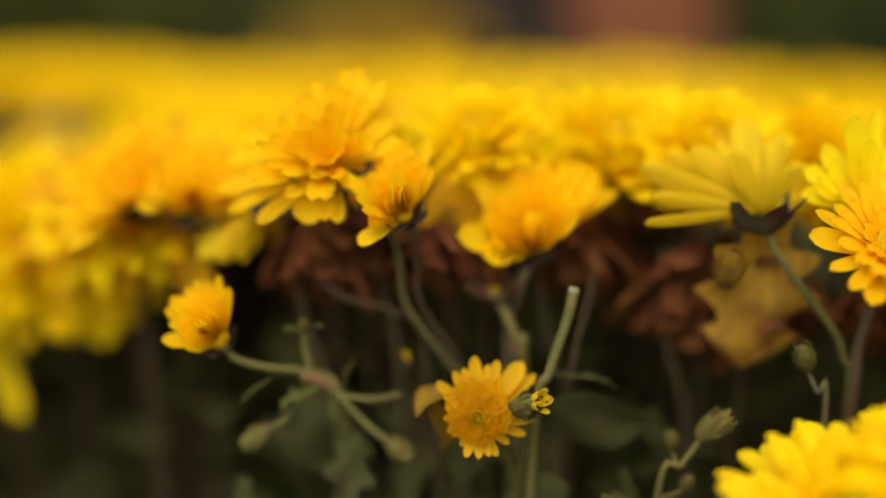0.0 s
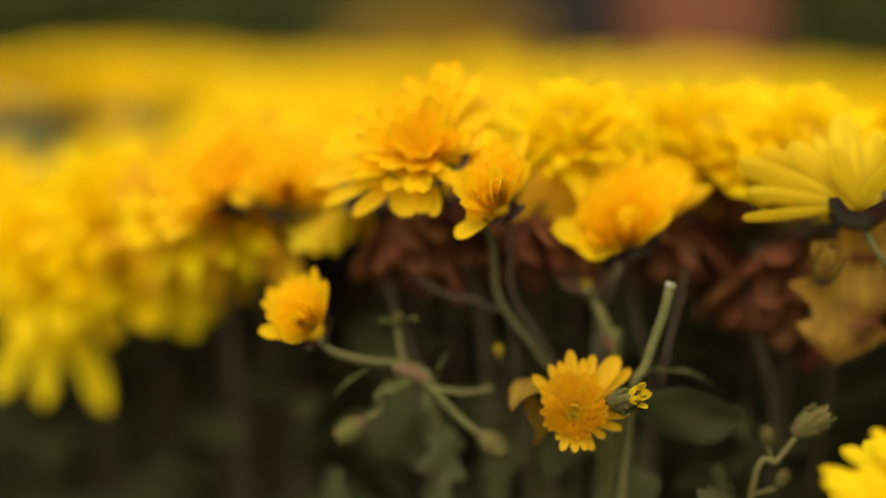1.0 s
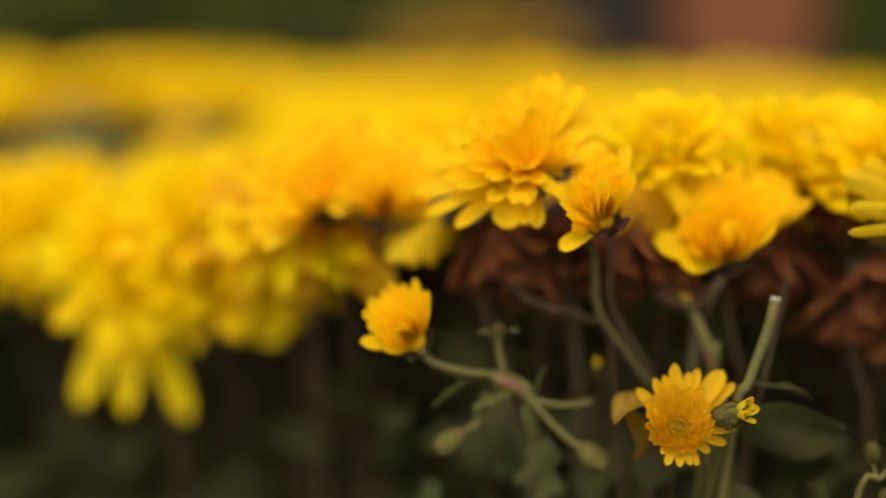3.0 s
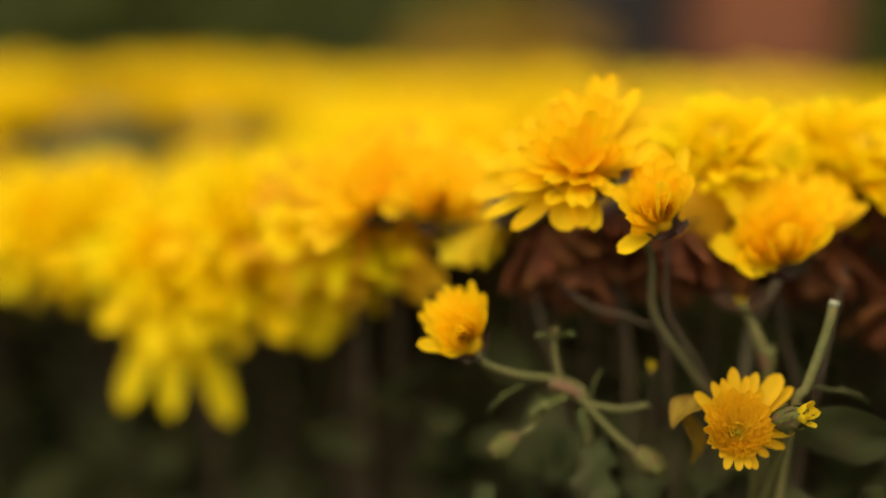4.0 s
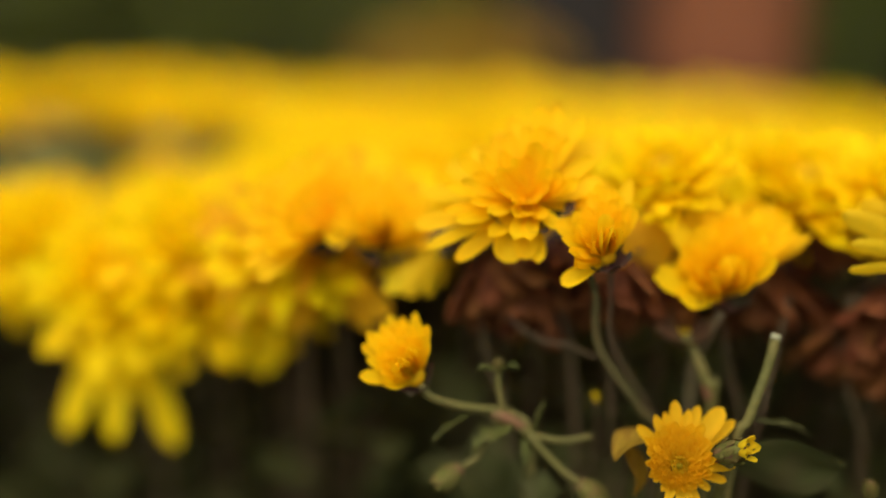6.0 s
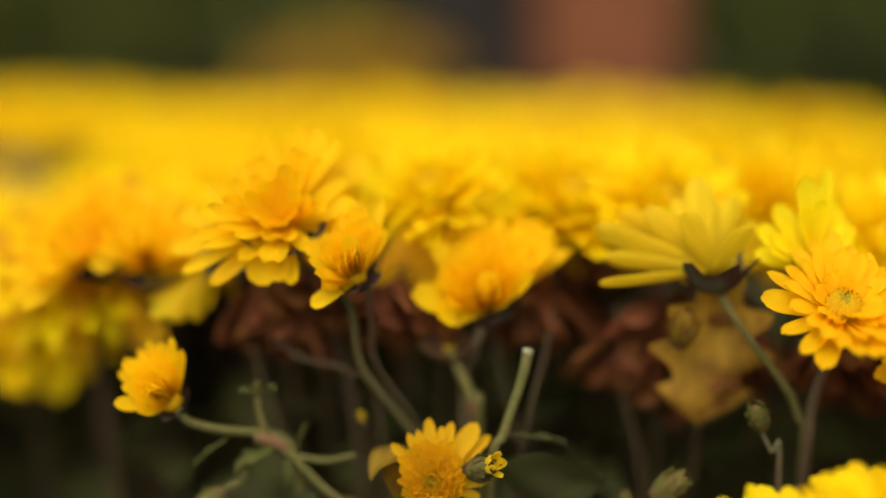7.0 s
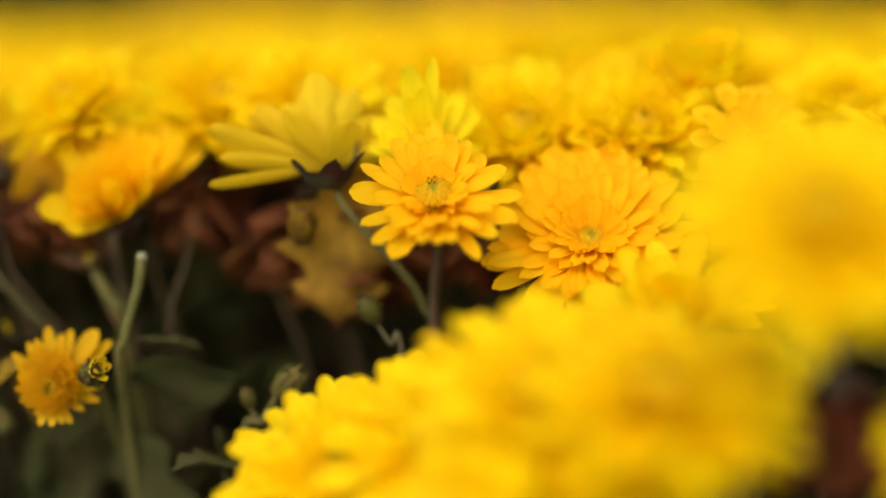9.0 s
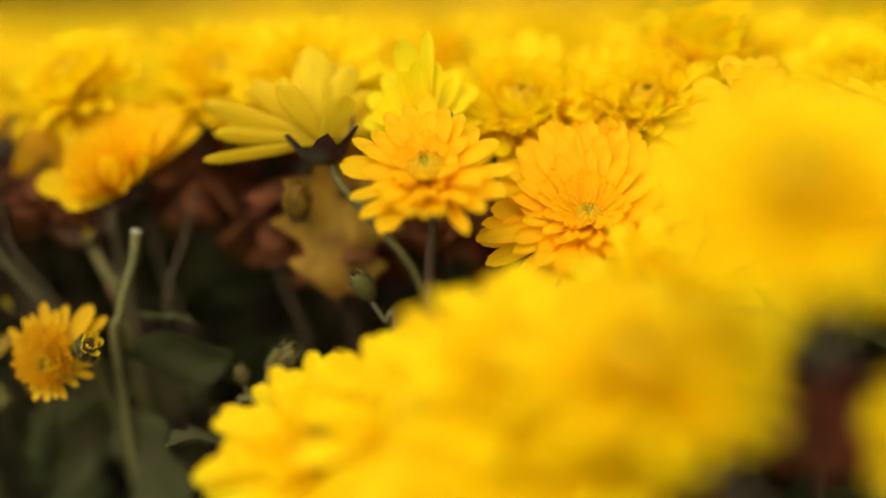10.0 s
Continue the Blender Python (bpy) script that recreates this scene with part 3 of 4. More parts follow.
models = []
for q in range(7):
    r = (0.034, 0.030, 0.036, 0.032, 0.028, 0.035, 0.031)[q]
    kind = ("open", "cup", "double", "open", "half", "double", "open")[q]
    tilt = (25, 15, 35, 10, 20, 45, 5)[q]
    trng = random.Random(100 + q)
    f = (0.0, -math.sin(radians(tilt)), math.cos(radians(tilt)))
    plant = thing("chrysanthemum", (0, -50 - q, 0), "golden yellow chrysanthemum in full bloom in the bed", "flower", "yellow chrysanthemums")
    m = facing((0, 0, 0.42), f)
    part("flower_head", head_geo(r, kind, trng), GOLD, plant, "", m)
    part("heart", heart(r, trng), HEART, plant, "", m)
    part("calyx", calyx_geo(r, trng), CALYX, plant, "", m)
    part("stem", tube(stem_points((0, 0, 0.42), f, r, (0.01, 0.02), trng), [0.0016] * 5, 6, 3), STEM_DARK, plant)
    for k in range(2):
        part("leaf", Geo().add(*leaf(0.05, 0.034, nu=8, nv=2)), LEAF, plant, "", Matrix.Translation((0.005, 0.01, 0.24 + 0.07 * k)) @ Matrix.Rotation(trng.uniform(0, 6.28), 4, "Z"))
    models.append(plant)
for i, (x, y) in enumerate(spots[:290]):
    z = canopy(x, y) - 0.42 + rng.uniform(-0.006, 0.006)
    turn = rng.gauss(0, 0.7)
    s = rng.uniform(0.9, 1.12)
    src = models[i % 7]
    m = Matrix.Translation((x, y, z)) @ Matrix.Rotation(turn, 4, "Z") @ Matrix.Diagonal((s, s, 1, 1))
    if i < 7:
        models[i].matrix_basis = m
    else:
        copy_thing(src, m)
for k in range(260):
    x, y = rng.uniform(-0.75, 0.9), rng.uniform(0.82, 1.05)
    if y < back(x) and not any(((x - gx) / gw) ** 2 + ((y - gy) / gh) ** 2 < 1 for gx, gy, gw, gh in GAPS):
        spots.append((x, y))
for k in range(620):
    x, y = rng.uniform(-0.65, 0.85), rng.uniform(0.60, 1.05)
    if y < back(x) and not any(((x - gx) / gw) ** 2 + ((y - gy) / gh) ** 2 < 1 for gx, gy, gw, gh in GAPS):
        spots.append((x, y))
g, stalks = Geo(), Geo()
for x, y in spots[290:]:
    tilt, turn = rng.uniform(0, 0.7), rng.gauss(0, 0.8)
    m = facing((x, y, canopy(x, y) + rng.uniform(-0.012, 0.008)), (math.sin(turn) * math.sin(tilt), -math.cos(turn) * math.sin(tilt), math.cos(tilt)), rng.uniform(0, 6.28))
    far = head_geo(rng.uniform(0.029, 0.037), "open", rng, 1.3, 3, 1, 0.85)
    g.add(far.points, far.faces, far.uvs, m)
    st = tube([(x, y, canopy(x, y) - 0.005), (x, y + 0.01, 0.2), (x, y + 0.01, -0.01)], [0.0016] * 3, 4, 1)
    stalks.add(st.points, st.faces, st.uvs)
tagged(new("flower_carpet", g.mesh("flower_carpet", GOLD)), "dense carpet of golden yellow chrysanthemums in the bed", "flowers", "", "stuff")
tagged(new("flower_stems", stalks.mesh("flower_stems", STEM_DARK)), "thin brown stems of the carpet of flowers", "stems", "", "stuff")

# olive leaves in the open patch of the bed
g = Geo()
for k in range(420):
    x, y = -0.195 + rng.uniform(-0.17, 0.17), 0.775 + rng.uniform(-0.15, 0.15)
    m = Matrix.Translation((x, y, rng.uniform(0.31, 0.385))) @ Euler((rng.uniform(-0.6, 0.6), rng.uniform(-0.5, 0.6), rng.uniform(0, 6.28))).to_matrix().to_4x4()
    g.add(*leaf(rng.uniform(0.035, 0.055), rng.uniform(0.024, 0.036), 3, rng.uniform(5, 60), 0.25, 6, 2), m)
tagged(new("foliage", g.mesh("foliage", OLIVE)), "olive green chrysanthemum leaves in a gap of the flowers", "foliage", "", "stuff")

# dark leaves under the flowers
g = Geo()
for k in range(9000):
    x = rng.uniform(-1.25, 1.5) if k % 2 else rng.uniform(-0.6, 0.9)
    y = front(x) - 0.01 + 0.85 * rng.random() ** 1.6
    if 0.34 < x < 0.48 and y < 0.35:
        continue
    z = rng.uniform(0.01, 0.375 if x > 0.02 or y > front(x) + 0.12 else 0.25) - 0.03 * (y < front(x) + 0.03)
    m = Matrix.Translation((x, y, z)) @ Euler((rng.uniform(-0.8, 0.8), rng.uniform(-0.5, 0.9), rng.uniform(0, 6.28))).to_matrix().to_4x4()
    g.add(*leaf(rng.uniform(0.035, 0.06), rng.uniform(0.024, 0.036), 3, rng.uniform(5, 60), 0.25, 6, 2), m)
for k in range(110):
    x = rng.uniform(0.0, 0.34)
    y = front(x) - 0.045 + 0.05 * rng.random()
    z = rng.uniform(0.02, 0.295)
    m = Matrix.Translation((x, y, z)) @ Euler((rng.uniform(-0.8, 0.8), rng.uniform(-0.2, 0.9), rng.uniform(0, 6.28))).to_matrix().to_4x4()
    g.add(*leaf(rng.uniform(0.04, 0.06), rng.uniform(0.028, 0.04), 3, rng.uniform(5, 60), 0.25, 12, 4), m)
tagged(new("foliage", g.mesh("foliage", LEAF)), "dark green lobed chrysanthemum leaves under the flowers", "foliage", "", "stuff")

# ---- single flowers at the bed's edge ----
SMALL = "small half-open golden chrysanthemum low among the leaves"
bloom((0.1312, 0.370, 0.3535), (-0.12, -0.86, 0.44), 0.0150, "dome", SMALL, 1, mat=GOLD_SHADED, florets=(190, 0.50), stem=[(0.136, 0.3735, 0.352), (0.141, 0.385, 0.342), (0.146, 0.40, 0.30), (0.146, 0.43, 0.15), (0.145, 0.44, -0.01)],
      rows=((93, 22, 4.8, -8, 4), (80, 19.5, 3.6, -6, 4), (71, 21.5, 4.5, -8, 4), (51, 25, 7.2, -10, 4), (37, 25, 4.4, -12, 4), (106, 19, 3.6, -4, 6), (116, 19, 3.8, -6, 6), (136, 19.5, 4.4, -6, 4),
            (6, 19, 5.4, 12, 0), (-16, 16.5, 3.4, 8, -6), (-36, 12.5, 3.2, 14, -10), (-63, 12.6, 3.2, 22, -14), (-75, 11.5, 2.8, 26, -10), (-92, 11.5, 3.4, 28, -14), (-114, 12, 3.4, 26, -14), (-130, 10, 3.0, 22, -6)))
bloom((0.1472, 0.3645, 0.3612), (0.56, -0.68, 0.50), 0.0112, "peeping", "grey-green scaly bud showing its first yellow petals", 2, mat=LEMON, loose=0.8, scaly=0.0058, stem=[(0.1485, 0.366, 0.3572), (0.148, 0.374, 0.346), (0.147, 0.395, 0.30), (0.146, 0.43, 0.15), (0.146, 0.44, -0.01)], with_leaf=False)
bloom((0.0375, 0.3885, 0.3770), (-0.48, -0.52, 0.70), 0.0200, "laid", "small cup-shaped golden chrysanthemum on a side shoot", 3, stem=[(0.0385, 0.387, 0.376), (0.043, 0.386, 0.371), (0.055, 0.39, 0.366), (0.073, 0.395, 0.362), (0.080, 0.394, 0.352), (0.082, 0.41, 0.30), (0.085, 0.43, -0.01)], with_leaf=False, mat=AMBER, middle=0.0038, layers=((0.90, 0.10), (0.78, 0.20), (0.62, 0.32), (0.46, 0.46)),
      rows=((90, 23, 4.6, -8, 14), (77, 19.5, 5, 2, 16), (104, 21, 5, -22, 14), (115, 23, 5, -25, 12), (130, 20.5, 4.6, -20, 10), (139, 23.5, 4.6, -12, 8), (150, 22.5, 5, -4, 6), (160, 19, 4.4, 8, 6), (178, 20, 6, 14, 4),
            (194, 12, 6, 30, 14), (150, 12, 5.5, 50, 26), (118, 12, 5.5, 52, 28), (92, 14, 5.5, 40, 26), (74, 17, 5.2, 22, 20)))
bloom((0.0765, 0.408, 0.4385), (-0.10, -0.62, 0.78), 0.040, "laid", "large double golden chrysanthemum with ruffled petals", 4, stem=[(0.081, 0.415, 0.429), (0.085, 0.425, 0.41), (0.10, 0.435, 0.36), (0.11, 0.44, 0.2), (0.11, 0.44, -0.01)], stem_mat=STEM_DARK, mat=AMBER, layers=((0.84, 0.22), (0.66, 0.5), (0.48, 0.9)),
      rows=((73, 37, 10, -34, 8), (58, 34, 10, -34, 10), (41, 38, 11, -28, 6), (88, 31, 9, -38, 8), (110, 29, 9, -38, 6), (132, 28, 9, -30, 6), (153, 32, 9, -22, 4), (172, 38, 8, -10, -6), (189, 41, 8, 0, -10),
            (202, 39, 5.5, 4, -8), (217, 32, 6.5, 10, -10), (242, 20, 11.5, 30, -34), (262, 17, 8.5, 36, -30), (-80, 19, 6.8, 30, -20), (20, 26, 9.5, 18, -12), (4, 24, 8, 14, -10)))
bloom((0.1040, 0.3935, 0.4225), (-0.14, -0.42, 0.90), 0.0225, "laid", "small golden chrysanthemum cup with one drooping petal", 5, with_leaf=False, stem=[(0.0980, 0.392, 0.4185), (0.102, 0.399, 0.407), (0.105, 0.404, 0.386), (0.122, 0.404, 0.362), (0.135, 0.41, 0.335), (0.14, 0.43, 0.2), (0.14, 0.44, -0.01)], thick=0.0013, mat=AMBER, stem_mat=STEM_OLIVE, middle=0.0034, layers=((0.90, 0.08), (0.78, 0.18), (0.62, 0.30), (0.46, 0.46)),
      rows=((72, 29, 5.8, -14, 12), (57, 20, 6, -2, 18), (88, 27, 6, -24, 10), (104, 25, 6, -28, 8), (118, 22, 6, -22, 8), (137, 21, 6, -8, 6), (148, 22, 5.4, 6, 6), (160, 18, 5.4, 22, 8), (176, 12, 5, 40, 12),
            (130, 12, 5.5, 52, 24), (104, 12, 5.5, 55, 26), (80, 12, 5.5, 50, 26), (58, 12, 5.5, 42, 24), (207, 17.5, 7, 22, -14)))
bloom((0.1515, 0.4120, 0.4055), (0.02, -0.36, 0.93), 0.033, "laid", "golden chrysanthemum opening like a bowl", 6, stem=[(0.150, 0.405, 0.401), (0.147, 0.415, 0.385), (0.145, 0.425, 0.36), (0.15, 0.43, 0.2), (0.15, 0.43, -0.01)], stem_mat=STEM_RED, mat=AMBER, layers=((0.85, 0.12), (0.70, 0.28), (0.54, 0.5), (0.40, 0.8)),
      rows=((168, 27.5, 12.5, 18, 2), (186, 18, 11, 30, 4), (150, 22, 8, 4, 12), (127, 31, 8.5, -4, 6), (137, 24, 8, 8, 12), (112, 33, 9, -22, 8), (97, 35, 9, -28, 8), (82, 37, 9, -28, 8), (68, 38, 9.5, -24, 8), (57, 38, 9.5, -16, 8), (47, 37, 8.5, -6, 4),
            (35, 39, 5, 0, -4), (40, 34, 4.5, 8, 6), (30, 22, 8, 26, 22), (12, 12, 8, 46, 30), (150, 12, 8, 50, 24), (90, 10, 8, 58, 34), (50, 13, 8, 50, 30)))
bloom((0.2345, 0.3995, 0.4235), (-0.24, 0.82, 0.50), 0.038, "laid", "pale lemon chrysanthemum seen with its dark calyx", 7, cup_size=0.80, cup_face=(-0.06, -0.06, 0.99), with_leaf=False, mat=LEMON, thick=0.0014, stem=[(0.2367, 0.397, 0.4175), (0.2395, 0.392, 0.411), (0.250, 0.390, 0.397), (0.261, 0.389, 0.383), (0.2665, 0.389, 0.371), (0.270, 0.391, 0.345), (0.270, 0.42, 0.15), (0.270, 0.43, -0.01)], axes=VIEW_LATE, broad=-0.4, layers=((0.86, 0.25),),
      rows=((190, 42, 5.6, 6, 4), (176, 39, 7, -2, 4), (164, 45, 9.6, 0, 6), (150, 38, 9, -20, 10), (142, 33, 9, 6, 14), (128, 22, 9, 34, 18), (112, 30, 9, -18, 10), (99, 35, 12.5, -4, 8), (84, 31, 9.5, -18, 8), (70, 30, 10.5, -8, 8), (56, 16, 11.5, 42, 14),
            (44, 25, 9, -4, 8), (28, 24, 9, -12, 6), (14, 22, 8, -10, 4)))
bloom((0.2735, 0.3725, 0.4155), (-0.03, -0.56, 0.83), 0.0290, "laid", "open golden chrysanthemum with a green eye", 8, with_leaf=False, thick=0.0019, stem=[(0.2735, 0.3755, 0.411), (0.2735, 0.382, 0.396), (0.2705, 0.386, 0.376), (0.2700, 0.388, 0.347), (0.268, 0.42, 0.2), (0.268, 0.43, -0.01)], stem_mat=STEM_DARK, mat=HONEY, axes=VIEW_LATE, flat=13, middle=0.0072, broad=0.2, bendy=3, layers=((0.84, 0.16), (0.50, 0.36)),
      rows=((124, 26, 6.4, 6, 6), (107, 25, 7, 6, 6), (90, 28, 7.2, 6, 6), (76, 24, 7, 6, 6), (61, 24, 6.6, 6, 6), (43, 23, 7.4, 6, 6), (25, 26, 7, 2, 4), (3, 28, 6, 0, 4), (-16, 26, 8.4, 4, 2), (-34, 22, 6.5, 6, 2), (-55, 22, 5.4, 2, -4), (-72, 18, 5.4, 8, 14),
            (-90, 18, 5.8, 6, 16), (-106, 18, 5.6, 8, 14), (230, 23, 8.4, 2, -4), (214, 25, 6.4, 4, 0), (198, 26, 6.4, 2, 2), (174, 29, 9.8, 0, 6), (154, 28, 5.6, 4, 4), (142, 24, 6.2, 8, 6)))
bloom((0.2720, 0.3950, 0.4260), (0.0, -0.45, 0.88), 0.028, "laid", "bright yellow chrysanthemum with upright pointed petals", 9, axes=VIEW_LATE, mat=BRIGHT, layers=((0.8, 0.1),),
      rows=((89, 34.5, 5.2, 8, -2), (105, 33, 9.0, 6, 10), (124, 26, 9, -16, 10), (66, 25, 9, -30, 6), (46, 24, 9, -34, 6), (146, 24, 9, -20, 8), (20, 20, 9, -30, 4), (168, 22, 8, -14, 4)))
bloom((0.3280, 0.3790, 0.3945), (-0.06, -0.56, 0.83), 0.038, "laid", "large golden chrysanthemum leaning over its neighbour", 10, mat=HONEY, axes=VIEW_LATE, flat=8, middle=0.0062, broad=0.2, bendy=5, layers=((0.93, 0.06), (0.80, 0.13), (0.62, 0.24), (0.42, 0.4)),
      rows=((201, 37, 7, -4, -4), (189, 38, 9.6, -6, 2), (215, 29, 6, 0, -6), (229, 30, 9.4, -2, -4), (246, 24, 8, 4, 0), (262, 22, 8, 4, 0), (173, 33, 9, 4, 4), (158, 33, 9, 6, 6), (142, 34, 8, 6, 4), (126, 35, 9, 6, 6), (108, 37, 9.4, 8, 6), (92, 36, 9.4, 6, 6), (76, 37, 9.4, 6, 6),
            (60, 36, 9.4, 6, 6), (44, 36, 9.4, 6, 4), (26, 37, 9.4, 4, 4), (10, 36, 9, 2, 2), (-6, 36, 9, 0, 0), (-24, 32, 9, 0, -2), (-46, 27, 8, 2, 0), (-68, 24, 8, 4, 0)))
CROWD = "golden chrysanthemum crowded among others"
bloom((0.306, 0.424, 0.425), (0.05, -0.60, 0.80), 0.036, "open", "golden chrysanthemum behind the green-eyed one", 12)
bloom((0.224, 0.440, 0.438), (0.1, -0.62, 0.78), 0.034, "open", CROWD, 30)
bloom((0.187, 0.452, 0.437), (0.2, -0.50, 0.82), 0.037, "open", CROWD, 31)
bloom((0.132, 0.442, 0.443), (-0.25, -0.50, 0.82), 0.031, "open", CROWD, 32)
NEAR = "bright yellow chrysanthemum close to the path"
bloom((0.2415, 0.303, 0.3455), (-0.05, -0.42, 0.90), 0.040, "mum", NEAR, 13, middle=0.010, with_leaf=False)
bloom((0.304, 0.275, 0.3825), (-0.02, -0.35, 0.93), 0.040, "mum", NEAR, 14, middle=0.010)
bloom((0.274, 0.298, 0.3570), (-0.02, -0.45, 0.88), 0.040, "mum", NEAR, 33, middle=0.010, with_leaf=False)
bloom((0.308, 0.262, 0.368), (0.0, -0.45, 0.88), 0.040, "mum", NEAR, 34, middle=0.010)
bloom((0.292, 0.248, 0.345), (0.0, -0.55, 0.82), 0.041, "mum", NEAR, 39, middle=0.010)
bloom((0.334, 0.262, 0.386), (0.08, -0.25, 0.96), 0.040, "mum", NEAR, 15, middle=0.010)
bloom((0.418, 0.250, 0.372), (-0.1, -0.40, 0.90), 0.029, "mum", NEAR, 16, middle=0.008)
bloom((0.374, 0.252, 0.437), (-0.1, -0.50, 0.85), 0.040, "mum", "tall yellow chrysanthemum close to the path", 35, middle=0.010)
bloom((0.350, 0.328, 0.382), (-0.1, -0.35, 0.92), 0.034, "double", CROWD, 17)
bloom((0.413, 0.470, 0.420), (-0.05, -0.35, 0.93), 0.046, "mum", CROWD, 18, high=0.2, middle=0.010)
bloom((0.388, 0.392, 0.4270), (0.0, -0.40, 0.92), 0.030, "laid", CROWD, 55, mat=AMBER, axes=VIEW_LATE, layers=((0.8, 0.2), (0.6, 0.5)),
      rows=((205, 22, 9, 16, -6), (235, 17, 9, 34, -8), (265, 15, 9, 44, -8), (300, 16, 9, 38, -6), (335, 18, 9, 20, -4), (180, 22, 9, -4, 4), (150, 22, 9, -20, 6), (110, 22, 9, -34, 6), (70, 22, 9, -34, 6), (30, 22, 9, -24, 6), (0, 22, 9, -4, 4)))
bloom((0.326, 0.418, 0.415), (-0.05, -0.65, 0.75), 0.036, "double", CROWD, 48)
bloom((0.352, 0.420, 0.424), (0.0, -0.60, 0.80), 0.034, "open", CROWD, 19)
bloom((0.388, 0.485, 0.422), (0.0, -0.25, 0.95), 0.036, "double", CROWD, 36)
bloom((0.440, 0.335, 0.415), (0.0, -0.25, 0.95), 0.036, "double", CROWD, 37)
bloom((0.420, 0.270, 0.425), (0.0, -0.25, 0.95), 0.036, "double", CROWD, 38)
bloom((0.001, 0.434, 0.4200), (-0.12, -0.50, 0.86), 0.036, "laid", "golden chrysanthemum on a dark calyx", 20, mat=AMBER, layers=((0.9, 0.1), (0.75, 0.25), (0.55, 0.5)),
      rows=((214, 30, 7, 22, -10), (202, 32, 8, 14, -6), (188, 33, 8, 6, -4), (172, 33, 9, -6, 2), (155, 32, 9, -16, 4), (138, 31, 9, -24, 6), (120, 31, 9, -28, 6), (102, 32, 9, -30, 6), (84, 32, 9, -30, 6), (66, 29, 9, -26, 6), (46, 25, 8, -20, 6), (24, 20, 8, -8, 4)))
bloom((0.0225, 0.430, 0.4160), (0.05, -0.42, 0.90), 0.034, "laid", CROWD, 21, mat=AMBER, layers=((0.86, 0.1), (0.7, 0.25), (0.5, 0.5)),
      rows=((172, 22, 8, 6, 8), (152, 24, 9, -8, 8), (134, 27, 9, -18, 6), (116, 30, 9, -24, 6), (98, 31, 9, -28, 6), (80, 31, 9, -28, 6), (62, 29, 9, -24, 6), (44, 26, 9, -14, 6), (26, 24, 8, -4, 8), (8, 20, 8, 8, 8), (130, 14, 8, 48, 26), (100, 13, 8, 52, 28), (66, 14, 8, 48, 26)))
bloom((0.0480, 0.4320, 0.4205), (-0.45, 0.45, -0.60), 0.022, "laid", "pale lemon chrysanthemum hanging its head", 22, mat=LEMON, stem_mat=STEM_DARK, layers=((0.9, 0.1),),
      rows=((222, 31, 9, 14, 6), (208, 30, 8, 8, 6), (238, 27, 9, 16, 6), (254, 24, 9, 10, 6), (196, 27, 7, 0, 6), (268, 19, 8, 2, 8), (180, 20, 7, -20, 8)))
DROOP = "yellow chrysanthemum with long drooping petals"
CORNER = "golden chrysanthemum at the bed's corner"
bloom((-0.099, 0.502, 0.377), (-0.05, -0.60, 0.70), 0.044, "double", DROOP, 23, extra=(((-0.27, -0.15, -0.95), 0.070, 0.0130), ((0.03, -0.20, -0.97), 0.070, 0.0115), ((0.34, -0.10, -0.93), 0.078, 0.0120), ((0.16, -0.05, -0.95), 0.052, 0.0200), ((-0.12, -0.05, -0.95), 0.050, 0.0200)))
bloom((-0.062, 0.497, 0.378), (0.05, -0.70, 0.60), 0.042, "double", DROOP, 49)
bloom((-0.035, 0.492, 0.386), (0.05, -0.62, 0.60), 0.040, "drooping", DROOP, 24, extra=(((0.1, -0.1, -1.0), 0.044, 0.018), ((0.35, -0.1, -0.9), 0.038, 0.016)))
bloom((-0.165, 0.545, 0.380), (-0.05, -0.60, 0.75), 0.044, "double", CORNER, 25)
bloom((-0.135, 0.540, 0.384), (0.0, -0.45, 0.85), 0.040, "double", CORNER, 26)
bloom((-0.230, 0.560, 0.376), (0.0, -0.55, 0.78), 0.045, "double", CORNER, 27)
bloom((-0.065, 0.495, 0.398), (0.0, -0.45, 0.85), 0.040, "double", CORNER, 28)
bloom((-0.015, 0.460, 0.405), (0.0, -0.45, 0.85), 0.038, "double", CORNER, 29)
bloom((0.138, 0.411, 0.3915), (-0.1, -0.3, 0.95), 0.017, "opening", "small withered brown bud under a bowl-shaped flower", 47, mat=WILTED, cup_size=1.7, stem=[(0.1382, 0.411, 0.389), (0.1405, 0.407, 0.386), (0.1470, 0.404, 0.3715), (0.1492, 0.405, 0.360), (0.152, 0.43, 0.2), (0.152, 0.44, -0.01)], with_leaf=False, thick=0.0021, node=[(0.1463, 0.4043, 0.3730), (0.1470, 0.404, 0.3715), (0.1476, 0.404, 0.3690), (0.1482, 0.404, 0.3660)])
OLD = "withered chrysanthemum with brown and rust petals"
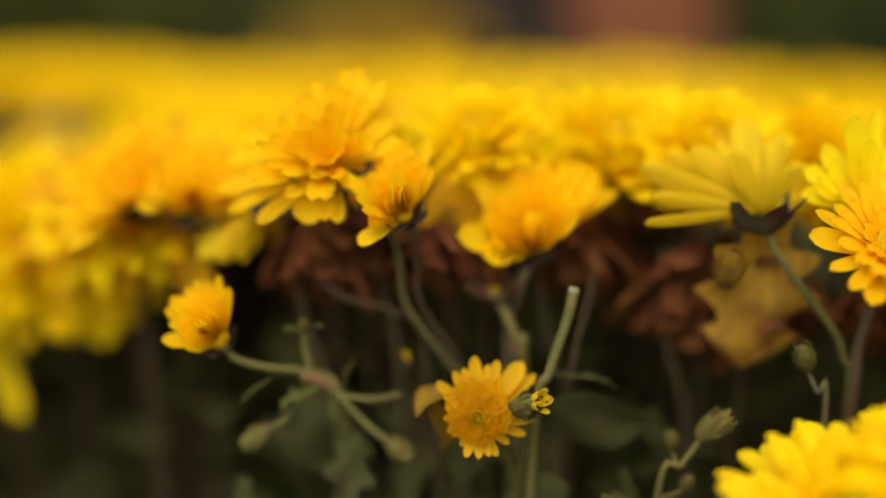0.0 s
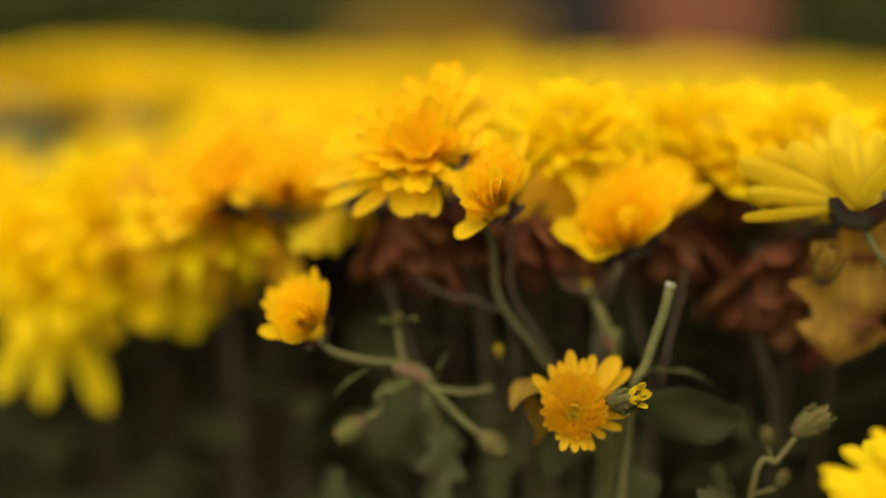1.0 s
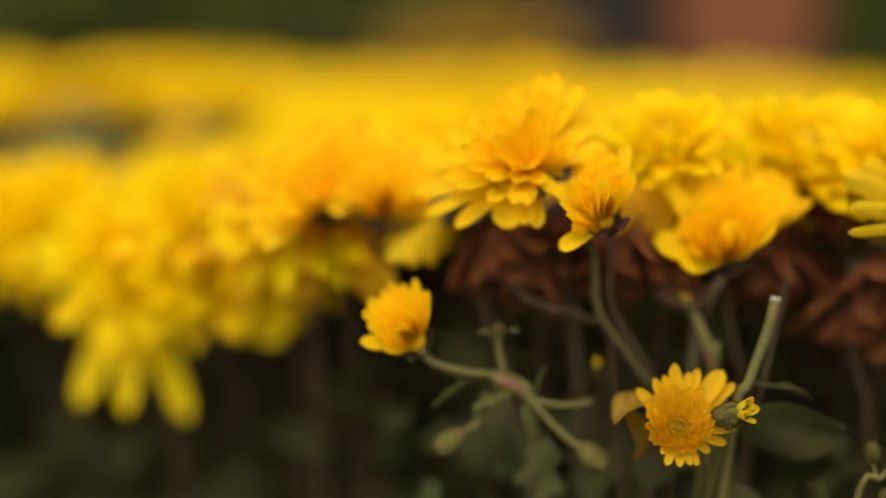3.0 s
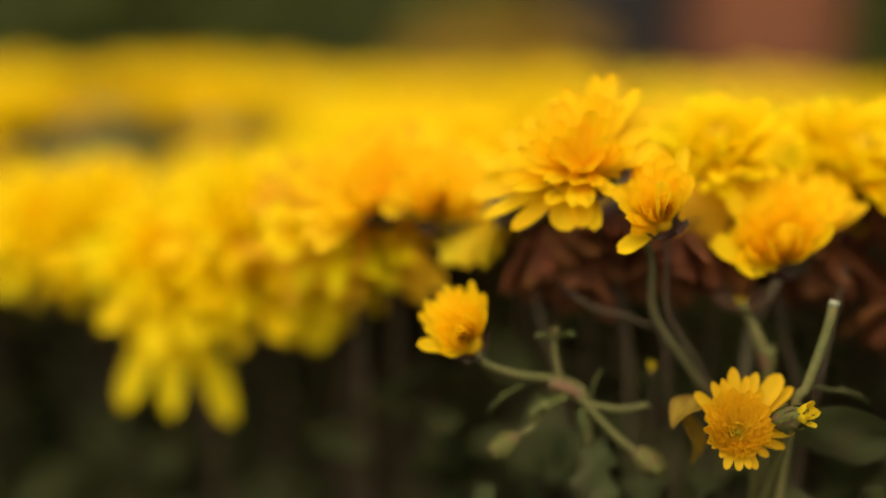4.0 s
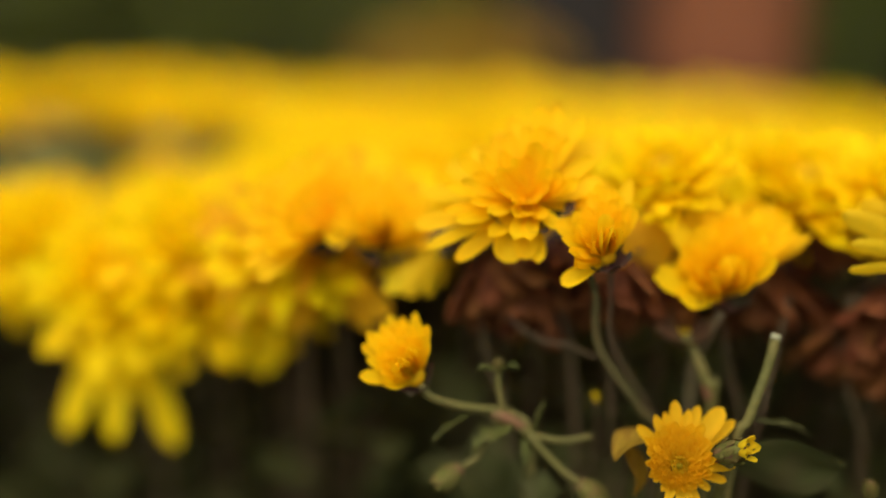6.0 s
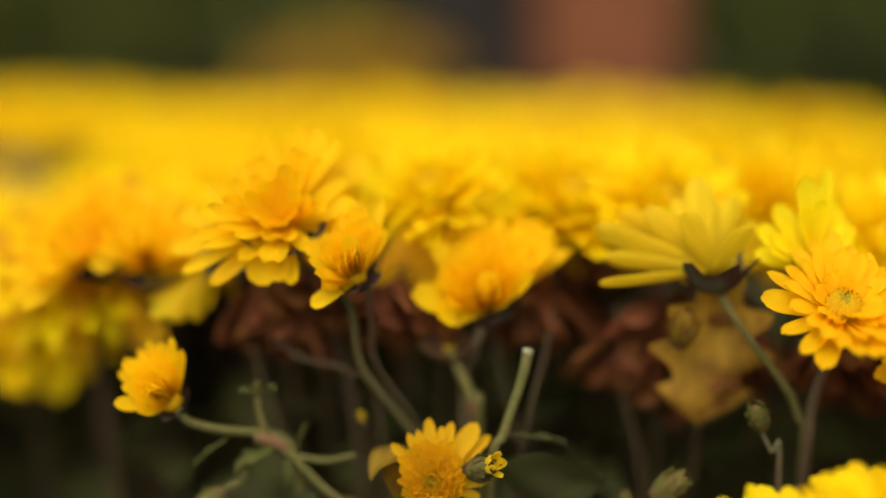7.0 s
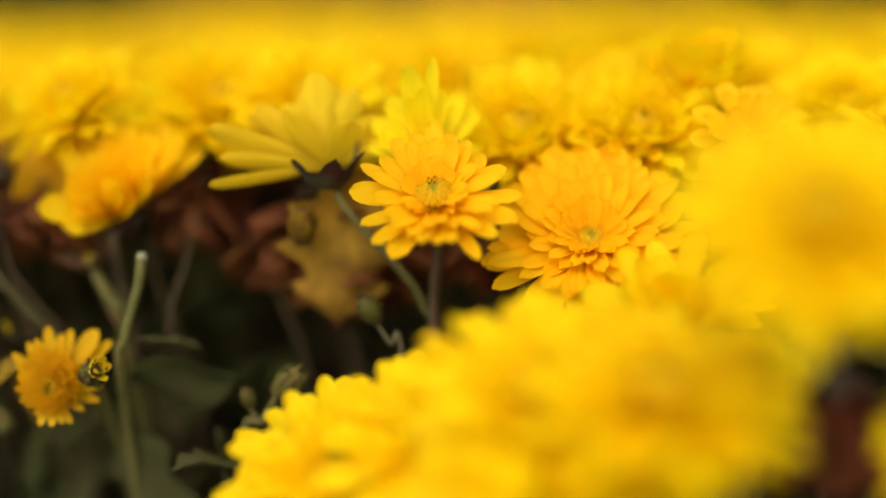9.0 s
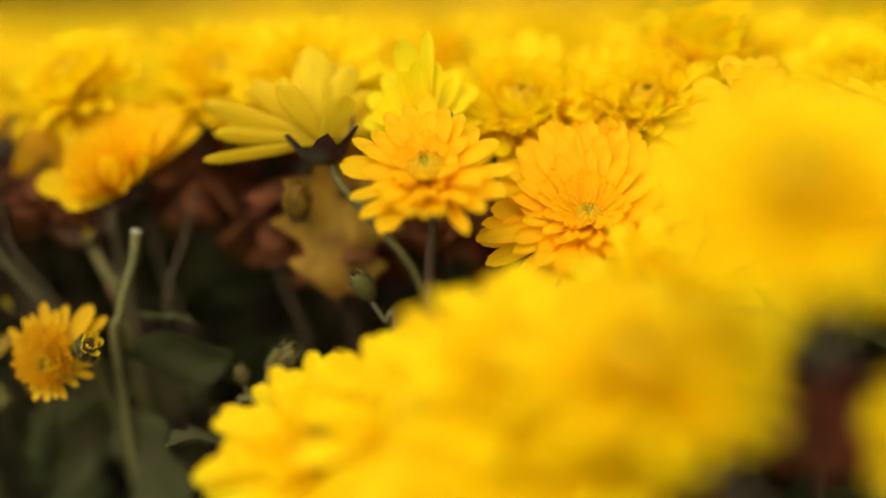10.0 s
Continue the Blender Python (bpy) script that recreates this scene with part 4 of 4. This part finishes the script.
# the last two are added to brown the dark gap beside the near flowers
for q, (x, y, z, r, mat) in enumerate(((0.226, 0.436, 0.404, 0.036, WILTED), (0.252, 0.446, 0.402, 0.040, WILTED), (0.214, 0.440, 0.394, 0.036, WILTED), (0.240, 0.440, 0.390, 0.042, WILTED),
                                       (0.066, 0.440, 0.414, 0.034, WILTED), (0.095, 0.445, 0.416, 0.034, WILTED), (0.295, 0.432, 0.395, 0.038, WILTED), (0.118, 0.436, 0.415, 0.034, WILTED),
                                       (0.172, 0.460, 0.414, 0.030, WILTED), (0.202, 0.454, 0.426, 0.025, WILTED), (0.176, 0.446, 0.408, 0.032, WILTED), (0.082, 0.438, 0.404, 0.030, WILTED), (-0.004, 0.456, 0.410, 0.040, RUST), (-0.026, 0.468, 0.402, 0.038, RUST), (0.330, 0.400, 0.385, 0.036, WILTED), (0.390, 0.285, 0.376, 0.034, WILTED), (0.362, 0.282, 0.340, 0.040, WILTED))):
    bloom((x, y, z), (0.25 * math.sin(5 * q), -0.45, -0.8) if mat is WILTED else (-0.2, -0.75, 0.45), r, "withered" if mat is WILTED else "drooping", OLD if mat is WILTED else "amber chrysanthemum hanging its fading petals", 70 + q, mat=mat, stem=[(x, y, z + 0.004), (x + 0.004, y + 0.012, z + 0.010), (x + 0.006, y + 0.03, z - 0.02), (x + 0.006, y + 0.06, 0.2), (x, y + 0.07, -0.01)], stem_mat=STEM_DARK, with_leaf=False, loose=2.2)
for q, (dx, dz) in enumerate(((-0.045, -0.010), (-0.01, 0.004), (0.03, 0.008), (0.065, -0.004))):
    bloom((0.055 + 1.25 * dx, 1.27, 0.407 + dz), (0.1 * q - 0.2, -0.5, 0.8), 0.045, "double", "faded brownish chrysanthemum at the bed's far edge", 50 + q, mat=FADED, with_leaf=False)


# ---- shoots, buds and cut stems ----
def shoot(label, lines, buds, leaves, seed, mat=STEM, nodes=(), scales=None, foliage=None):
    """A side shoot with its stems, closed buds and small leaves; the first stem goes down to the soil."""
    rng = random.Random(seed)
    foot = Vector(lines[0][0][-1])
    ob = thing("bud_shoot", (foot.x, foot.y, 0), label, "flower buds", "bud shoots")
    home = Matrix.Translation((-foot.x, -foot.y, 0))
    for pts, r in lines:
        part("stem", tube([home @ Vector(p) for p in pts], [r * 0.7] + [r * 0.8] * (len(pts) - 1)), mat, ob)
    for pts, r in nodes:
        part("node", tube([home @ Vector(p) for p in pts], [r * 0.8, r, r, r * 0.8]), NODE, ob, "reddish swollen node")
    for at, face, r in buds:
        bud(r, home @ facing(at, face), ob, rng, scales)
    for at, face, length, width in leaves:
        d = Vector(face).normalized()
        m = home @ Matrix.Translation(at) @ d.to_track_quat("X", "Z").to_matrix().to_4x4()
        part("leaf", Geo().add(*leaf(length, width)), foliage or YOUNG, ob, "", m)
    return ob


shoot("green side shoot with three closed buds",
      [([(0.066, 0.393, 0.361), (0.0785, 0.392, 0.3555), (0.082, 0.398, 0.335), (0.085, 0.41, 0.2), (0.085, 0.415, -0.01)], 0.0021),
       ([(0.0985, 0.387, 0.3385), (0.0905, 0.389, 0.3440), (0.0785, 0.392, 0.3560)], 0.0019),
       ([(0.0545, 0.386, 0.3440), (0.0605, 0.388, 0.3475), (0.0645, 0.390, 0.3545), (0.0745, 0.392, 0.3590)], 0.0017),
       ([(0.0670, 0.393, 0.3800), (0.0675, 0.393, 0.3730), (0.0700, 0.393, 0.3625)], 0.0017),
       ([(0.1025, 0.391, 0.3555), (0.092, 0.391, 0.3535), (0.080, 0.392, 0.3550)], 0.0016)],
      [((0.1020, 0.386, 0.3360), (0.70, -0.62, -0.35), 0.0054), ((0.0505, 0.384, 0.3415), (-0.75, -0.5, -0.35), 0.0052), ((0.0670, 0.393, 0.3810), (0.1, -0.3, 0.9), 0.0026)],
      [((0.0575, 0.391, 0.3635), (-0.80, -0.2, -0.58), 0.019, 0.005), ((0.081, 0.392, 0.356), (0.28, 0.1, 0.90), 0.013, 0.004), ((0.0735, 0.391, 0.3595), (-0.80, -0.25, -0.45), 0.019, 0.015),
       ((0.0775, 0.391, 0.354), (0.10, -0.4, -0.95), 0.010, 0.005), ((0.0672, 0.393, 0.3795), (-0.95, -0.2, 0.15), 0.008, 0.008), ((0.0672, 0.393, 0.3795), (0.95, -0.3, 0.35), 0.008, 0.009)], 60, nodes=[([(0.0655, 0.3930, 0.3625), (0.0690, 0.3925, 0.3618), (0.0735, 0.3922, 0.3600), (0.0775, 0.3920, 0.3575)], 0.0024)])
shoot("thin shoot with a plump bud and two small ones",
      [([(0.2115, 0.372, 0.346), (0.205, 0.372, 0.336), (0.197, 0.373, 0.324), (0.195, 0.39, 0.2), (0.195, 0.40, -0.01)], 0.0015),
       ([(0.201, 0.372, 0.342), (0.203, 0.372, 0.337), (0.204, 0.373, 0.334)], 0.0010), ([(0.207, 0.372, 0.326), (0.203, 0.373, 0.324), (0.198, 0.374, 0.322)], 0.0010)],
      [((0.2155, 0.372, 0.350), (0.75, -0.2, 0.6), 0.0062), ((0.201, 0.372, 0.345), (-0.2, -0.2, 1), 0.0034), ((0.2072, 0.372, 0.3285), (0.3, -0.3, 0.9), 0.0032)],
      [((0.196, 0.373, 0.318), (-0.6, -0.5, 0.3), 0.03, 0.02), ((0.196, 0.374, 0.312), (0.8, -0.3, 0.1), 0.032, 0.022)], 61, foliage=LEAF)
shoot("dry little bud on a bent stem",
      [([(0.2492, 0.376, 0.371), (0.254, 0.377, 0.362), (0.258, 0.379, 0.352), (0.262, 0.39, 0.2), (0.262, 0.40, -0.01)], 0.0010)],
      [((0.248, 0.375, 0.3755), (-0.4, -0.3, 0.9), 0.0050)], [], 62, STEM_RED)
shoot("pale closed bud among withered flowers",
      [([(0.2232, 0.396, 0.397), (0.225, 0.410, 0.386), (0.23, 0.47, 0.3), (0.23, 0.50, -0.01)], 0.0012)],
      [((0.2232, 0.394, 0.4025), (0.12, -0.35, 0.9), 0.0066)], [], 63, STEM_RED, scales=YELLOWING)


def cut_stem(points, r, label, mat=STEM):
    foot = Vector(points[-1])
    ob = thing("cut_stem", (foot.x, foot.y, 0), label, "stem", "cut stems")
    home = Matrix.Translation((-foot.x, -foot.y, 0))
    part("stem", tube([home @ Vector(p) for p in points], [r * 1.1] + [r] * (len(points) - 1)), mat, ob)
    a, b = Vector(points[0]), Vector(points[1])
    d = (a - b).normalized()
    part("cut_end", tube([home @ (a - d * 0.0012), home @ (a + d * 0.0008)], [r * 1.16, r * 1.05], 8, 1), CUT if mat is STEM else mat, ob, "pale cut end" if mat is STEM else "dry broken end")
    return ob


cut_stem([(0.1655, 0.385, 0.398), (0.163, 0.383, 0.387), (0.157, 0.379, 0.369), (0.152, 0.382, 0.34), (0.150, 0.40, 0.15), (0.150, 0.41, -0.01)], 0.0018, "green stem cut off above a leaf")
cut_stem([(0.179, 0.420, 0.402), (0.174, 0.412, 0.385), (0.167, 0.40, 0.360), (0.165, 0.41, 0.30), (0.165, 0.43, -0.01)], 0.0006, "thin brown stem among the leaves", STEM_DARK)
cut_stem([(0.070, 0.415, 0.394), (0.083, 0.412, 0.386), (0.100, 0.409, 0.382), (0.112, 0.412, 0.36), (0.118, 0.43, 0.2), (0.118, 0.44, -0.01)], 0.0008, "thin brown stem among the leaves", STEM_DARK)


def big_leaf(at, way, length, width, mat, label, droop=30.0, lobes=3, to_view=False):
    """A single leaf on its own stalk, standing in the soil."""
    foot = Vector((at[0], at[1] + 0.06, -0.01))
    ob = thing("leaf_shoot", (foot.x, foot.y, 0), label, "leaf", "leaves at the bed's edge")
    home = Matrix.Translation((-foot.x, -foot.y, 0))
    a = Vector(at)
    part("stem", tube([home @ a, home @ (a + Vector((0.004, 0.02, -0.03))), home @ (a.lerp(foot, 0.5) + Vector((0, 0.02, 0))), home @ foot], [0.0008, 0.0012, 0.0014, 0.0015]), STEM_DARK, ob)
    x = Vector(way).normalized()
    turn = x.to_track_quat("X", "Z").to_matrix()
    # face turned to the camera's view, dark leaves tipped down to look darker
    if to_view:
        y = Vector((0.1, -0.97, 0.3 if mat is TAN else -0.40)).cross(x).normalized()
        turn = Matrix((x, y, x.cross(y))).transposed()
    part("leaf", Geo().add(*leaf(length, width, lobes, droop, 0.2, 14, 4)), mat, ob, "", home @ Matrix.Translation(at) @ turn.to_4x4())


DARK_LEAF = "dark green lobed leaf at the bed's edge"
big_leaf((0.1535, 0.390, 0.3490), (0.97, -0.05, 0.04), 0.042, 0.027, LEAF, "broad dark olive leaf beside a small flower", 12, 0, True)
big_leaf((0.160, 0.385, 0.366), (0.9, 0.1, -0.2), 0.024, 0.008, LEAF, DARK_LEAF)
big_leaf((0.124, 0.382, 0.362), (-0.75, -0.4, -0.1), 0.020, 0.014, YELLOWING, "yellowed curled leaf beside a half-open flower", 60, 0)
big_leaf((0.113, 0.384, 0.357), (0.5, -0.3, -0.8), 0.022, 0.013, YELLOWING, "yellowed curled leaf beside a half-open flower", 60, 0)
big_leaf((0.1480, 0.392, 0.3260), (0.45, -0.10, -0.85), 0.052, 0.036, LEAF, DARK_LEAF, 10, 2, True)
big_leaf((0.185, 0.39, 0.325), (0.3, -0.7, -0.3), 0.036, 0.026, LEAF, DARK_LEAF, 20, 3, True)
big_leaf((0.086, 0.396, 0.340), (-0.2, -0.4, -0.9), 0.034, 0.022, LEAF, DARK_LEAF, 20, 3, True)
big_leaf((0.040, 0.400, 0.318), (0.3, -0.6, -0.4), 0.036, 0.024, LEAF, DARK_LEAF, 20, 3, True)
big_leaf((0.1345, 0.430, 0.4370), (-0.55, -0.1, -0.78), 0.044, 0.026, RUST, "faded amber leaf hanging between two flowers", 16, 0, True)
big_leaf((0.105, 0.404, 0.364), (-0.15, -0.4, 0.9), 0.006, 0.004, LEMON, "tiny yellow leaf tip among dark leaves", 20)

big_leaf((0.2330, 0.4045, 0.3620), (0.10, 0.06, 0.98), 0.064, 0.052, TAN, "large faded tan leaf among withered flowers", 30, 4, True)
cut_stem([(0.1075, 0.404, 0.420), (0.1085, 0.405, 0.403), (0.1105, 0.4055, 0.386), (0.1255, 0.4055, 0.362), (0.136, 0.412, 0.33), (0.142, 0.43, 0.2), (0.142, 0.44, -0.01)], 0.0007, "thin brown stem beside a thicker one", STEM_DARK)
for x, lean_x, top in ((0.156, 0.012, 0.392), (0.203, 0.014, 0.386), (0.060, 0.016, 0.392)):
    cut_stem([(x, 0.432, top), (x + 0.3 * lean_x, 0.426, top - 0.02), (x + lean_x, 0.424, top - 0.06), (x + 1.3 * lean_x, 0.43, 0.2), (x + 1.4 * lean_x, 0.44, -0.01)], 0.0009, "thin brown stem among the leaves", STEM_DARK)
